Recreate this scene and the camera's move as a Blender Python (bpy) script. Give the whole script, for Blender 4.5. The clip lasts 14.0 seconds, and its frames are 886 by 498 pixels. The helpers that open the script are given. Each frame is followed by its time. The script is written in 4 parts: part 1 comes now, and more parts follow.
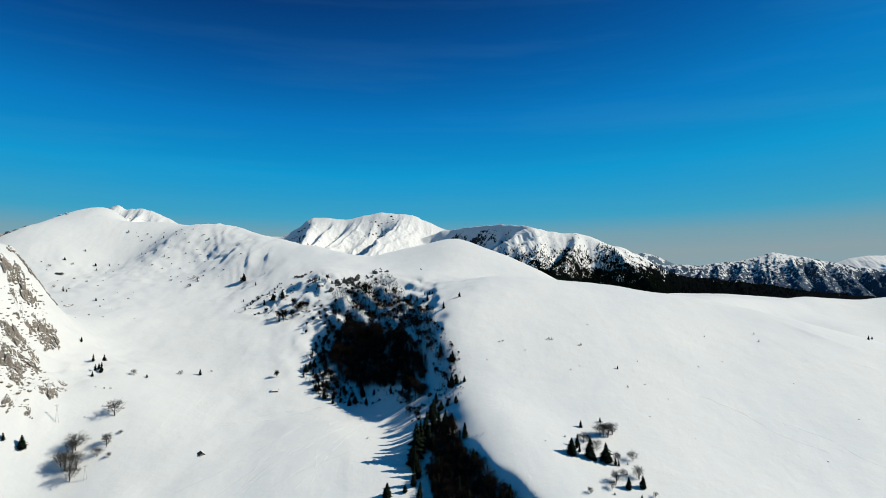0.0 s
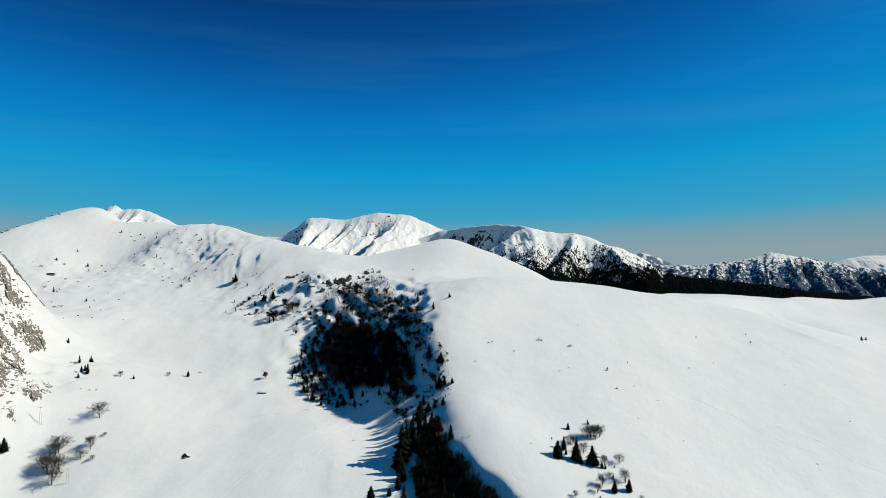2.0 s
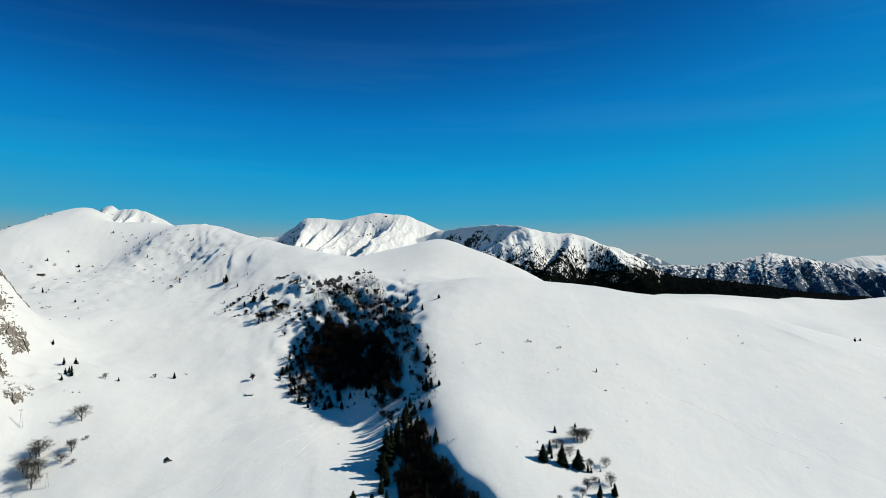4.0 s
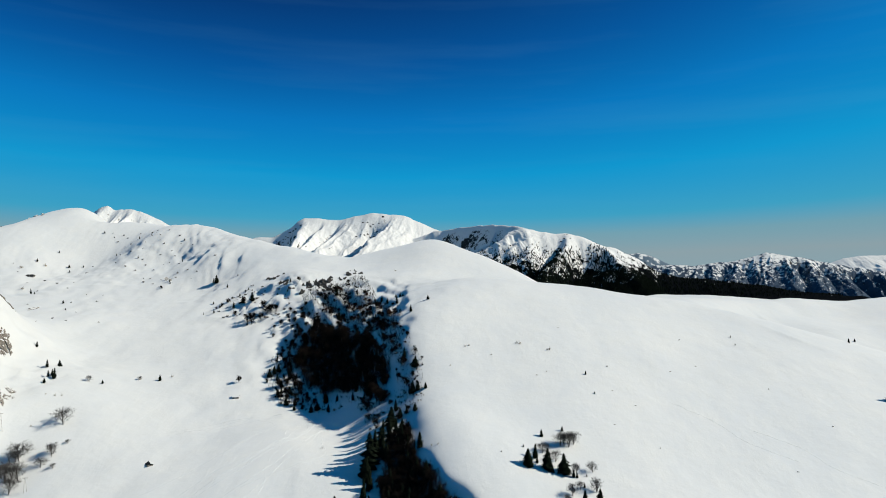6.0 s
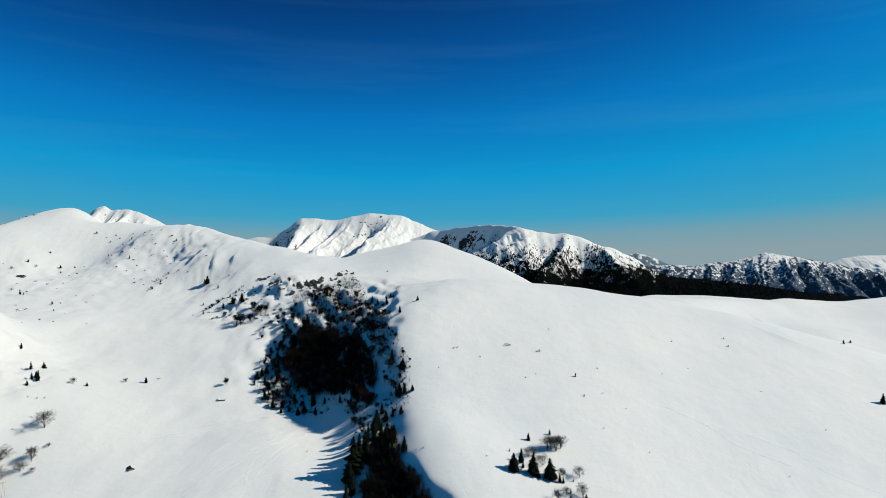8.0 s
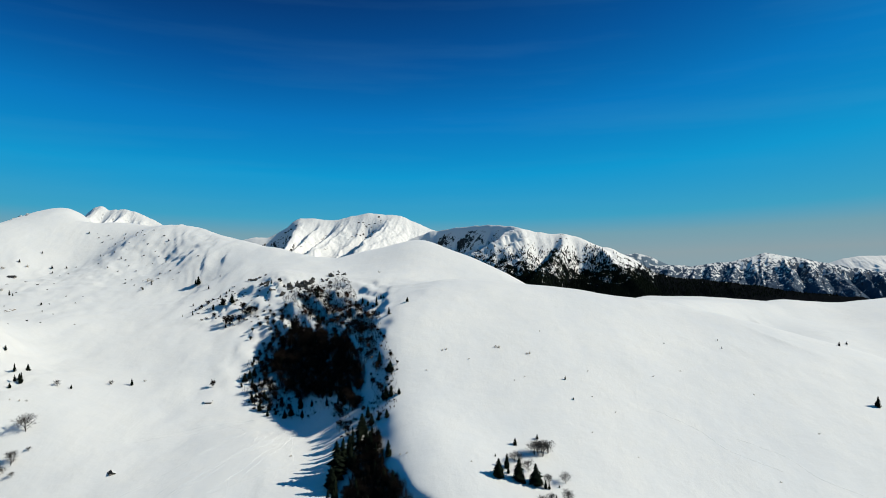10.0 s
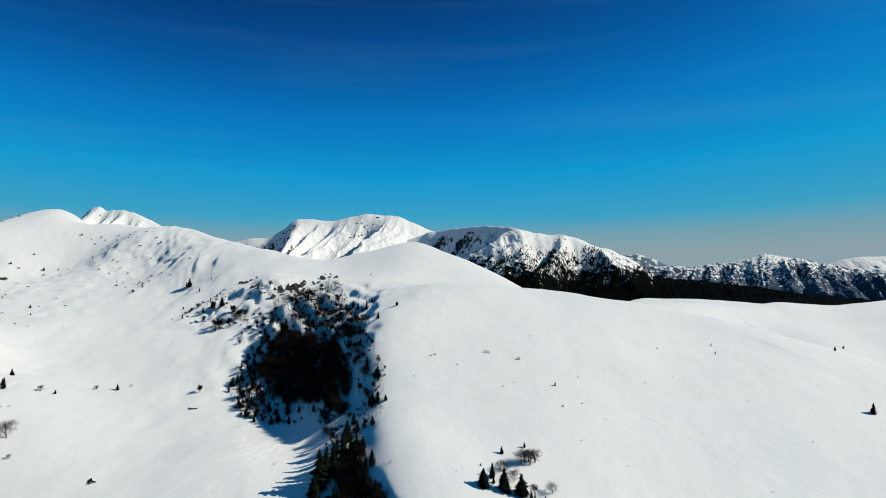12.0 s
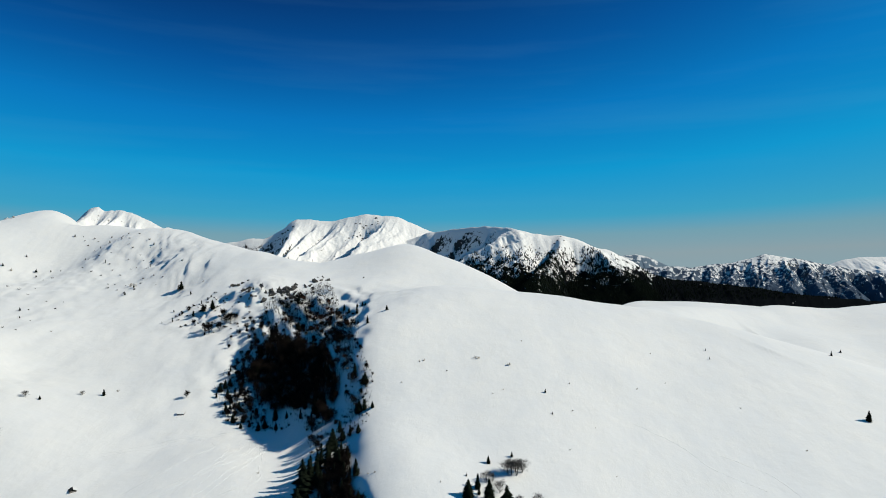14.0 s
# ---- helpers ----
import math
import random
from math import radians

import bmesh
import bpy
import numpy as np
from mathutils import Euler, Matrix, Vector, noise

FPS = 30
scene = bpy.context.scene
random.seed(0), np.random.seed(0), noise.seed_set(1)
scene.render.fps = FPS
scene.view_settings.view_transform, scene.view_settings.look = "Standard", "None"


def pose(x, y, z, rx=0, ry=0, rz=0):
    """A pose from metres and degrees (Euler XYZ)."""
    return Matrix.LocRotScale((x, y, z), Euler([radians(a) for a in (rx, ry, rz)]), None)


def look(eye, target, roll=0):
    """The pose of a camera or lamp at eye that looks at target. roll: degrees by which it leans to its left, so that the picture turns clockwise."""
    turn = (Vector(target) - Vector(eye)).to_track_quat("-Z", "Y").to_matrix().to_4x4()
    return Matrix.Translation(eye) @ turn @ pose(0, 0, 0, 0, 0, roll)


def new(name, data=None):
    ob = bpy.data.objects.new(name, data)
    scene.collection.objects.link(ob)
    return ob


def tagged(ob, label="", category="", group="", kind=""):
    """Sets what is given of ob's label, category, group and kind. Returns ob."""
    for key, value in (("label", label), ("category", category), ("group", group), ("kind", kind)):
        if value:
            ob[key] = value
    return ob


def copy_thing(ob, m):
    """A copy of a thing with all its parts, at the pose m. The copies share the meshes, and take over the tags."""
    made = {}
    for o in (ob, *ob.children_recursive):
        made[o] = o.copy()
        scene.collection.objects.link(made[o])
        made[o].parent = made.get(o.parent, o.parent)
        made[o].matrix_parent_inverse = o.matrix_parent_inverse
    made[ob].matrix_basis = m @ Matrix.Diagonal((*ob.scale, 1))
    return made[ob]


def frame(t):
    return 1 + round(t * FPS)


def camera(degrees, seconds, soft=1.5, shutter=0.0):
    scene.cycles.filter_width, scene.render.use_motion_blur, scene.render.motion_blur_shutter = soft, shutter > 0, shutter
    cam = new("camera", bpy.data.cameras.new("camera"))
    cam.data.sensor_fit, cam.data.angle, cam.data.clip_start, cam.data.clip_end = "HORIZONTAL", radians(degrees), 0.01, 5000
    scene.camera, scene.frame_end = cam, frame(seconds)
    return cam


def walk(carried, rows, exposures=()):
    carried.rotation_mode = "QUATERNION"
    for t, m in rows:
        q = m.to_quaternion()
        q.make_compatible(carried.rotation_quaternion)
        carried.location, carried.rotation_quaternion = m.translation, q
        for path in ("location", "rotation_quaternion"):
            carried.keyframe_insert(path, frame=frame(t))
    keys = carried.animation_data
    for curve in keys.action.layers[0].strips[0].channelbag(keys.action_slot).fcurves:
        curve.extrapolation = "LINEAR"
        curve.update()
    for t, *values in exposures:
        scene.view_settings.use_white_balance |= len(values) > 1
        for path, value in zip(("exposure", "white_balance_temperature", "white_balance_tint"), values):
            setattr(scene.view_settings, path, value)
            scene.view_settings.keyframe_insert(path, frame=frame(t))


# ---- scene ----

# ---------------------------------------------------------------- camera
cam = camera(76.5, 14.0, soft=0.9)
PATH = [
    (0, -0.00, -0.00, 100.00, 0.000, -0.000, -0.000),
    (0.5, 1.75, 0.69, 99.97, -0.018, -0.000, 0.004),
    (1, 3.47, 1.43, 99.98, -0.035, 0.001, 0.010),
    (1.5, 5.19, 2.23, 100.00, -0.053, 0.004, 0.017),
    (2, 6.95, 3.15, 100.08, -0.069, 0.015, 0.022),
    (2.5, 8.71, 4.15, 100.10, -0.083, 0.022, 0.027),
    (3, 10.53, 5.24, 100.12, -0.106, 0.027, 0.031),
    (5.5, 19.59, 11.07, 100.39, -0.242, 0.047, 0.068),
    (6, 21.41, 12.33, 100.48, -0.263, 0.051, 0.074),
    (6.5, 23.23, 13.62, 100.55, -0.276, 0.053, 0.080),
    (7, 25.02, 14.90, 100.64, -0.282, 0.055, 0.086),
    (7.5, 26.79, 16.16, 100.66, -0.287, 0.055, 0.092),
    (8, 28.56, 17.42, 100.67, -0.290, 0.054, 0.093),
    (10.5, 37.52, 23.93, 101.42, -0.281, 0.069, 0.067),
    (11, 39.29, 25.26, 101.90, -0.273, 0.086, 0.058),
    (11.5, 41.04, 26.59, 102.45, -0.261, 0.093, 0.049),
    (12, 42.81, 27.92, 103.06, -0.253, 0.096, 0.040),
    (12.5, 44.53, 29.25, 103.69, -0.239, 0.095, 0.031),
    (13, 46.24, 30.55, 104.30, -0.225, 0.087, 0.023),
    (13.5, 47.97, 31.84, 104.97, -0.212, 0.082, 0.016),
    (14, 49.70, 33.12, 105.71, -0.197, 0.081, 0.010),
]
walk(cam, [(t, pose(x, y, z, 90 + p, r, a)) for t, x, y, z, a, p, r in PATH])

# ---------------------------------------------------------------- light
SUN_AZIMUTH, SUN_HEIGHT = radians(90), radians(35.5)

world = bpy.data.worlds.new("winter_sky")
scene.world = world
world.use_nodes = True
wn, wl = world.node_tree.nodes, world.node_tree.links
sky = wn.new("ShaderNodeTexSky")
sky.sky_type, sky.sun_disc = "NISHITA", False
sky.sun_elevation, sky.sun_rotation = SUN_HEIGHT, SUN_AZIMUTH
sky.altitude, sky.air_density, sky.dust_density, sky.ozone_density = 1900, 1.0, 0.5, 3.0
# The thin winter air: the sky's warmth runs from pale haze at the skyline to deep blue higher up.
bright, scaled = wn.new("ShaderNodeSeparateColor"), wn.new("ShaderNodeMath")
scaled.operation = "MULTIPLY"
scaled.inputs[1].default_value = 0.05
air = wn.new("ShaderNodeValToRGB")
# Unseen sky overhead and towards the sun: blue raised to tint the shade.
AIR = [(0.024, (0.005, 0.150, 0.330)), (0.034, (0.003, 0.070, 0.220)), (0.042, (0.002, 0.036, 0.165)), (0.054, (0.002, 0.092, 0.335)), (0.071, (0.003, 0.190, 0.53)),
       (0.105, (0.006, 0.315, 0.635)), (0.17, (0.05, 0.360, 0.560)), (0.22, (0.178, 0.361, 0.442)), (0.30, (0.268, 0.364, 0.402)), (0.5, (0.22, 0.375, 0.440)), (0.8, (0.12, 0.370, 0.530))]
while len(air.color_ramp.elements) < len(AIR):
    air.color_ramp.elements.new(0.5)
for e, (place, colour) in zip(air.color_ramp.elements, AIR):
    e.position, e.color = place, (*colour, 1)
lift = wn.new("ShaderNodeMix")
lift.data_type, lift.blend_type = "RGBA", "MULTIPLY"
lift.inputs[0].default_value = 1.0
lift.inputs[7].default_value = (8.2, 8.2, 8.2, 1)
# The skyline lies a little below eye level, as seen from a high place.
around, dip = wn.new("ShaderNodeTexCoord"), wn.new("ShaderNodeVectorMath")
dip.operation = "MULTIPLY_ADD"
dip.inputs[1].default_value, dip.inputs[2].default_value = (0.7, 1, 1), (0, 0, 0.02)
wl.new(around.outputs["Generated"], dip.inputs[0])
wl.new(dip.outputs[0], sky.inputs[0])
wl.new(sky.outputs[0], bright.inputs[0])
wl.new(bright.outputs[0], scaled.inputs[0])
wl.new(scaled.outputs[0], air.inputs[0])
wl.new(air.outputs[0], lift.inputs[6])
# Thin veils of high cloud.
drawn, veil, thin, clouded = wn.new("ShaderNodeMapping"), wn.new("ShaderNodeTexNoise"), wn.new("ShaderNodeMapRange"), wn.new("ShaderNodeMix")
drawn.inputs["Rotation"].default_value, drawn.inputs["Scale"].default_value = (0, -0.09, 0), (1.3, 1.3, 17)
drawn.inputs["Location"].default_value = (0.9, 0, 0.35)
veil.inputs["Scale"].default_value, veil.inputs["Detail"].default_value = 1.6, 6
thin.inputs[1].default_value, thin.inputs[2].default_value, thin.inputs[4].default_value = 0.50, 0.80, 0.06
clouded.data_type = "RGBA"
clouded.inputs[7].default_value = (1.2, 3.6, 5.0, 1)
wl.new(around.outputs["Generated"], drawn.inputs[0])
wl.new(drawn.outputs[0], veil.inputs["Vector"])
wl.new(veil.outputs[0], thin.inputs[0])
wl.new(thin.outputs[0], clouded.inputs[0])
wl.new(lift.outputs[2], clouded.inputs[6])
wl.new(clouded.outputs[2], wn["Background"].inputs["Color"])
wn["Background"].inputs["Strength"].default_value = 0.10

sun = new("sun", bpy.data.lights.new("sun", "SUN"))
sun.data.energy, sun.data.angle, sun.data.color = 5.0, radians(0.5), (1.0, 0.94, 0.79)
sun.matrix_world = look((0, 0, 0), (-math.sin(SUN_AZIMUTH) * math.cos(SUN_HEIGHT),
                                    -math.cos(SUN_AZIMUTH) * math.cos(SUN_HEIGHT), -math.sin(SUN_HEIGHT)))
scene.view_settings.exposure = 0.25


# ---------------------------------------------------------------- noise on plain arrays
def lattice(i, j, seed):
    h = (i * 374761393 + j * 668265263 + seed * 1442695041).astype(np.int64) & 0x7FFFFFFF
    h = ((h ^ (h >> 13)) * 1274126177) & 0x7FFFFFFF
    return ((h ^ (h >> 16)) & 0xFFFF) / 32767.5 - 1.0


def ripple(x, y, seed=0):
    """Smooth value noise in -1..1."""
    i, j = np.floor(x).astype(np.int64), np.floor(y).astype(np.int64)
    u, v = x - i, y - j
    u, v = u * u * u * (u * (u * 6 - 15) + 10), v * v * v * (v * (v * 6 - 15) + 10)
    a, b = lattice(i, j, seed), lattice(i + 1, j, seed)
    c, d = lattice(i, j + 1, seed), lattice(i + 1, j + 1, seed)
    return (a + (b - a) * u) * (1 - v) + (c + (d - c) * u) * v


def fractal(x, y, seed=0, octaves=4, gain=0.5):
    total, size = 0.0, 1.0
    for k in range(octaves):
        total = total + size * ripple(x * 2 ** k + 17.3 * k, y * 2 ** k - 9.1 * k, seed + k)
        size *= gain
    return total


def step(a, b, x):
    t = np.clip((x - a) / (b - a), 0, 1)
    return t * t * (3 - 2 * t)


# ---------------------------------------------------------------- materials
def material(name, rough=0.9):
    m = bpy.data.materials.new(name)
    m.use_nodes = True
    n, l = m.node_tree.nodes, m.node_tree.links
    n["Principled BSDF"].inputs["Roughness"].default_value = rough
    return m, n, l, n["Principled BSDF"]


def noise_node(n, l, scale, detail=4.0, rough=0.6, coords="Object"):
    c, t = n.new("ShaderNodeTexCoord"), n.new("ShaderNodeTexNoise")
    t.inputs["Scale"].default_value, t.inputs["Detail"].default_value = scale, detail
    t.inputs["Roughness"].default_value = rough
    l.new(c.outputs[coords], t.inputs["Vector"])
    return t


def ramp_node(n, l, source, stops):
    r = n.new("ShaderNodeValToRGB")
    while len(r.color_ramp.elements) < len(stops):
        r.color_ramp.elements.new(0.5)
    for e, (at, col) in zip(r.color_ramp.elements, stops):
        e.position, e.color = at, (*col, 1)
    l.new(source, r.inputs[0])
    return r


def bump_node(n, l, source, strength, distance, before=None):
    b = n.new("ShaderNodeBump")
    b.inputs["Strength"].default_value, b.inputs["Distance"].default_value = strength, distance
    l.new(source, b.inputs["Height"])
    if before:
        l.new(before.outputs[0], b.inputs["Normal"])
    return b


def mix_node(n, l, factor, a, b, blend="MIX"):
    m = n.new("ShaderNodeMix")
    m.data_type, m.blend_type = "RGBA", blend
    for key, value in ((0, factor), (6, a), (7, b)):
        if isinstance(value, (int, float)):
            m.inputs[key].default_value = value
        elif isinstance(value, tuple):
            m.inputs[key].default_value = (*value, 1)
        else:
            l.new(value, m.inputs[key])
    return m


def soft_normal(n, l, share):
    """Puts even sunlight on lit slopes: the shading normal leans towards upright by share."""
    geo, lean = n.new("ShaderNodeNewGeometry"), n.new("ShaderNodeVectorMath")
    lean.operation = "MULTIPLY_ADD"
    k = 1 - share
    lean.inputs[1].default_value, lean.inputs[2].default_value = (k, k, k), (0, 0, share)
    l.new(geo.outputs["Normal"], lean.inputs[0])
    unit = n.new("ShaderNodeVectorMath")
    unit.operation = "NORMALIZE"
    l.new(lean.outputs[0], unit.inputs[0])
    return unit


def snow_material():
    m, n, l, p = material("wind_packed_snow", 0.75)
    broad, patchy = noise_node(n, l, 0.012, 3), noise_node(n, l, 0.06, 6, 0.65)
    tone = ramp_node(n, l, broad.outputs[0], [(0.3, (0.592, 0.605, 0.604)), (0.7, (0.650, 0.652, 0.635))])
    scour = ramp_node(n, l, patchy.outputs[0], [(0.35, (0.965, 0.972, 0.985)), (0.65, (1.0, 0.995, 0.985))])
    both = mix_node(n, l, 1.0, tone.outputs[0], scour.outputs[0], "MULTIPLY")
    l.new(both.outputs[2], p.inputs["Base Color"])
    # drifts drawn out along the wind, crust and grit
    c, along = n.new("ShaderNodeTexCoord"), n.new("ShaderNodeMapping")
    along.inputs["Rotation"].default_value, along.inputs["Scale"].default_value = (0, 0, 0.5), (1.0, 0.35, 1.0)
    l.new(c.outputs["Object"], along.inputs[0])
    drift, crust, grit = noise_node(n, l, 0.10, 5), noise_node(n, l, 0.55, 7, 0.68), noise_node(n, l, 1.7, 4, 0.7)
    l.new(along.outputs[0], crust.inputs["Vector"])
    b0 = bump_node(n, l, drift.outputs[0], 0.26, 1.2, soft_normal(n, l, 0.63))
    worn = n.new("ShaderNodeMath")
    worn.operation = "MULTIPLY"
    l.new(crust.outputs[0], worn.inputs[0])
    bare = ramp_node(n, l, patchy.outputs[0], [(0.40, (0.1, 0.1, 0.1)), (0.62, (1, 1, 1))])
    l.new(bare.outputs[0], worn.inputs[1])
    b1 = bump_node(n, l, worn.outputs[0], 0.26, 0.40, b0)
    b2 = bump_node(n, l, grit.outputs[0], 0.08, 0.10, b1)
    l.new(b2.outputs[0], p.inputs["Normal"])
    p.inputs["Specular IOR Level"].default_value = 0.25
    return m


def plain(name, lo, hi, scale, rough=0.9, bump=0.3, depth=0.2):
    m, n, l, p = material(name, rough)
    t = noise_node(n, l, scale, 5)
    c = ramp_node(n, l, t.outputs[0], [(0.3, lo), (0.7, hi)])
    l.new(c.outputs[0], p.inputs["Base Color"])
    l.new(bump_node(n, l, t.outputs[0], bump, depth).outputs[0], p.inputs["Normal"])
    p.inputs["Specular IOR Level"].default_value = 0.0
    return m


def mountain_material(name, bare, wood, wood_low, wood_top, rock=0.5, patch=0.011):
    """Snow on the gentle parts, rock where it is steep, woodland that thins out between two heights."""
    m, n, l, p = material(name, 0.85)
    geo, split = n.new("ShaderNodeNewGeometry"), n.new("ShaderNodeSeparateXYZ")
    l.new(geo.outputs["Normal"], split.inputs[0])
    crag = noise_node(n, l, patch * 2.5, 8, 0.75)
    steep = n.new("ShaderNodeMath")
    steep.operation = "MULTIPLY_ADD"
    l.new(crag.outputs[0], steep.inputs[0])
    steep.inputs[1].default_value = 0.9
    l.new(split.outputs[2], steep.inputs[2])
    rocky = ramp_node(n, l, steep.outputs[0], [(rock + 0.44, (1, 1, 1)), (rock + 0.48, (0, 0, 0))])
    grain = noise_node(n, l, patch * 6, 6, 0.7)
    stone = ramp_node(n, l, grain.outputs[0], [(0.3, tuple(v * 0.5 for v in bare)), (0.7, bare)])
    base = mix_node(n, l, rocky.outputs[0], (0.585, 0.588, 0.58), stone.outputs[0])
    place = n.new("ShaderNodeSeparateXYZ")
    l.new(geo.outputs["Position"], place.inputs[0])
    rise = n.new("ShaderNodeMapRange")
    rise.inputs[1].default_value, rise.inputs[2].default_value = wood_low, wood_top
    l.new(place.outputs[2], rise.inputs[0])
    stand, fleck = noise_node(n, l, patch * 1.3, 6, 0.62), noise_node(n, l, patch * 11, 3, 0.6)
    both = n.new("ShaderNodeMath")
    both.operation = "MULTIPLY_ADD"
    l.new(fleck.outputs[0], both.inputs[0])
    both.inputs[1].default_value = 0.55
    wide = n.new("ShaderNodeMath")
    wide.operation = "MULTIPLY_ADD"
    l.new(stand.outputs[0], wide.inputs[0])
    wide.inputs[1].default_value, wide.inputs[2].default_value = 2.4, -0.7
    l.new(wide.outputs[0], both.inputs[2])
    limit = n.new("ShaderNodeMath")
    limit.operation = "SUBTRACT"
    l.new(both.outputs[0], limit.inputs[0])
    l.new(rise.outputs[0], limit.inputs[1])
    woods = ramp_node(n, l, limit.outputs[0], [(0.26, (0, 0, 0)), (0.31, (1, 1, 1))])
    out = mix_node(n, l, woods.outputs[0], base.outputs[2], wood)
    l.new(out.outputs[2], p.inputs["Base Color"])
    l.new(bump_node(n, l, grain.outputs[0], 0.28, 6.0, soft_normal(n, l, 0.15)).outputs[0], p.inputs["Normal"])
    p.inputs["Specular IOR Level"].default_value = 0.0
    return m


SNOW = snow_material()
ROCK = plain("limestone", (0.012, 0.012, 0.013), (0.05, 0.048, 0.046), 0.1, 0.95, 0.8, 0.6)
RUSSET = plain("russet_twigs", (0.030, 0.014, 0.010), (0.085, 0.042, 0.030), 1.0)
# Needles and bare twigs: the woods' deep shade is put into their base colour.
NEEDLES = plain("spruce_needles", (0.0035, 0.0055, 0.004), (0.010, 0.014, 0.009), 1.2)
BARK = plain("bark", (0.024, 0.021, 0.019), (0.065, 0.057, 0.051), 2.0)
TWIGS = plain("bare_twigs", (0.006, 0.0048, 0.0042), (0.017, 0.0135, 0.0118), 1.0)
GREY_TWIGS = plain("grey_twigs", (0.030, 0.029, 0.029), (0.075, 0.072, 0.070), 1.0)
STRAW = plain("dry_grass", (0.22, 0.19, 0.15), (0.42, 0.37, 0.30), 2.0)

# ---------------------------------------------------------------- ground
# Landforms as smooth swells: east, north, half length, half width, turn, height.
VALLEY = [(-145, 325, 114, 56, 60, -23.7), (-140, 425, 38, 38, 0, 2.5), (-95, 425, 38, 38, 0, 1.4), (-50, 425, 38, 38, 0, -1.2)]
SPUR = [(-297, 385, 27, 64, 25, 56.5), (-456, 353, 154, 132, -4, 55.8), (-236, 298, 43, 36, 86, -40.1), (-368, 403, 93, 45, 51, 43), (-324, 452, 62, 39, -29, -54.9), (-275, 373, 25, 22, 311, -44.3), (-230, 425, 38, 38, 0, 1.9)]
CIRQUE = [(-10, 379, 29, 48, -42, 19.3), (-29, 361, 27, 48, 25, -37.9), (12, 313, 86, 22, -65, 16.1), (-140, 480, 38, 38, 0, 7.5), (-50, 480, 38, 38, 0, -7.6)]
SADDLE = [(-6, 568, 222, 101, 132, 90.7), (-117, 1032, 143, 82, 147, -72.7), (84, 951, 140, 78, 148, -18.1), (32, 575, 57, 124, -41, 9.3), (0, 566, 59, 37, -6, -27), (-66, 596, 38, 78, 20, -18.9), (47, 1136, 169, 98, -12, -58.3), (55, 522, 64, 32, 22, -21.4), (80, 708, 75, 44, 95, 19.4), (111, 1127, 301, 57, -1, -72.6), (129, 702, 51, 75, 129, -2), (169, 1141, 184, 99, 45, -21.7), (-116, 544, 22, 22, 47, 14.2), (-124, 829, 96, 54, 90, -27.8)]
SADDLE_B = [(11, 748, 41, 31, 90, 18.5), (-100, 718, 46, 26, -73, -12.4), (-43, 881, 51, 53, -14, -10.6), (18, 656, 22, 49, -4, 10.1), (136, 573, 93, 34, -4, 6.2), (-140, 535, 38, 38, 0, -10.3), (-95, 535, 38, 38, 0, -1.7), (-50, 535, 38, 38, 0, 3.9)]
PEAKS = [(-457, 825, 90, 46, -10, 67.1), (-264, 769, 109, 38, 129, 27.7), (-205, 496, 119, 63, 139, -35.9), (-340, 872, 22, 195, 37, -5.4), (-589, 600, 237, 65, -21, -27.4), (-525, 914, 127, 54, 12, 45.2), (-566, 760, 62, 39, -17, 34.5), (-303, 741, 58, 35, -5, 28.8), (-365, 1059, 121, 96, 1, -52.9), (-356, 874, 157, 53, 145, -10.8), (-226, 600, 26, 22, 2, -9.9), (-769, 1211, 600, 171, 40, -30.4), (-223, 670, 101, 42, 72, 14.2), (-425, 758, 38, 93, -38, -15.6)]
PEAKS_B = [(-711, 485, 109, 109, 4, -20.1), (-364, 859, 39, 148, 6, 19), (-665, 884, 29, 40, 31, -33.2), (-496, 932, 35, 22, 118, -61), (-207, 920, 100, 55, 105, -27.9), (-599, 987, 101, 47, -21, 29.1), (-213, 748, 30, 52, 56, -16.4), (-458, 847, 22, 26, -28, -29.2), (-614, 794, 39, 26, 119, -13.6), (-185, 425, 38, 38, 0, -1.6), (-230, 480, 38, 38, 0, 3.7), (-185, 480, 38, 38, 0, 8.2), (-230, 535, 38, 38, 0, 1.9), (-185, 535, 38, 38, 0, 10.3)]
EAST = [(357, 958, 221, 105, -2, -139.8), (626, 818, 114, 69, 4, -30.6), (289, 775, 127, 39, 28, -9.9), (805, 1143, 128, 261, 26, -33.1), (311, 573, 88, 32, 34, 44.5), (495, 557, 127, 58, 39, 50.1), (587, 1075, 600, 100, 176, -51.3), (271, 425, 83, 40, -20, 22.2), (457, 638, 72, 29, 4, 29.7), (749, 1043, 50, 140, -34, -23.7), (249, 610, 61, 43, 49, 26.2), (662, 1125, 384, 51, 192, -27.8), (758, 530, 252, 130, 98, 56.4), (249, 825, 89, 56, 7, -20)]
EAST_B = [(792, 988, 600, 105, 163, -65.3), (373, 526, 65, 33, 69, 17.6), (502, 704, 63, 32, -26, 25.1), (338, 662, 50, 27, 52, 16.1), (287, 464, 51, 25, -10, 25.7), (581, 1010, 143, 75, 101, -23.3), (804, 1113, 249, 116, -66, -31.1), (401, 488, 107, 32, 19, -17.3), (415, 692, 46, 26, -3, 17.7), (531, 430, 287, 90, 32, 21.5), (571, 743, 64, 37, -25, 35.3), (625, 762, 37, 24, 37, 20.4), (575, 914, 96, 61, 22, -9.4), (665, 678, 96, 57, 71, 26.1)]
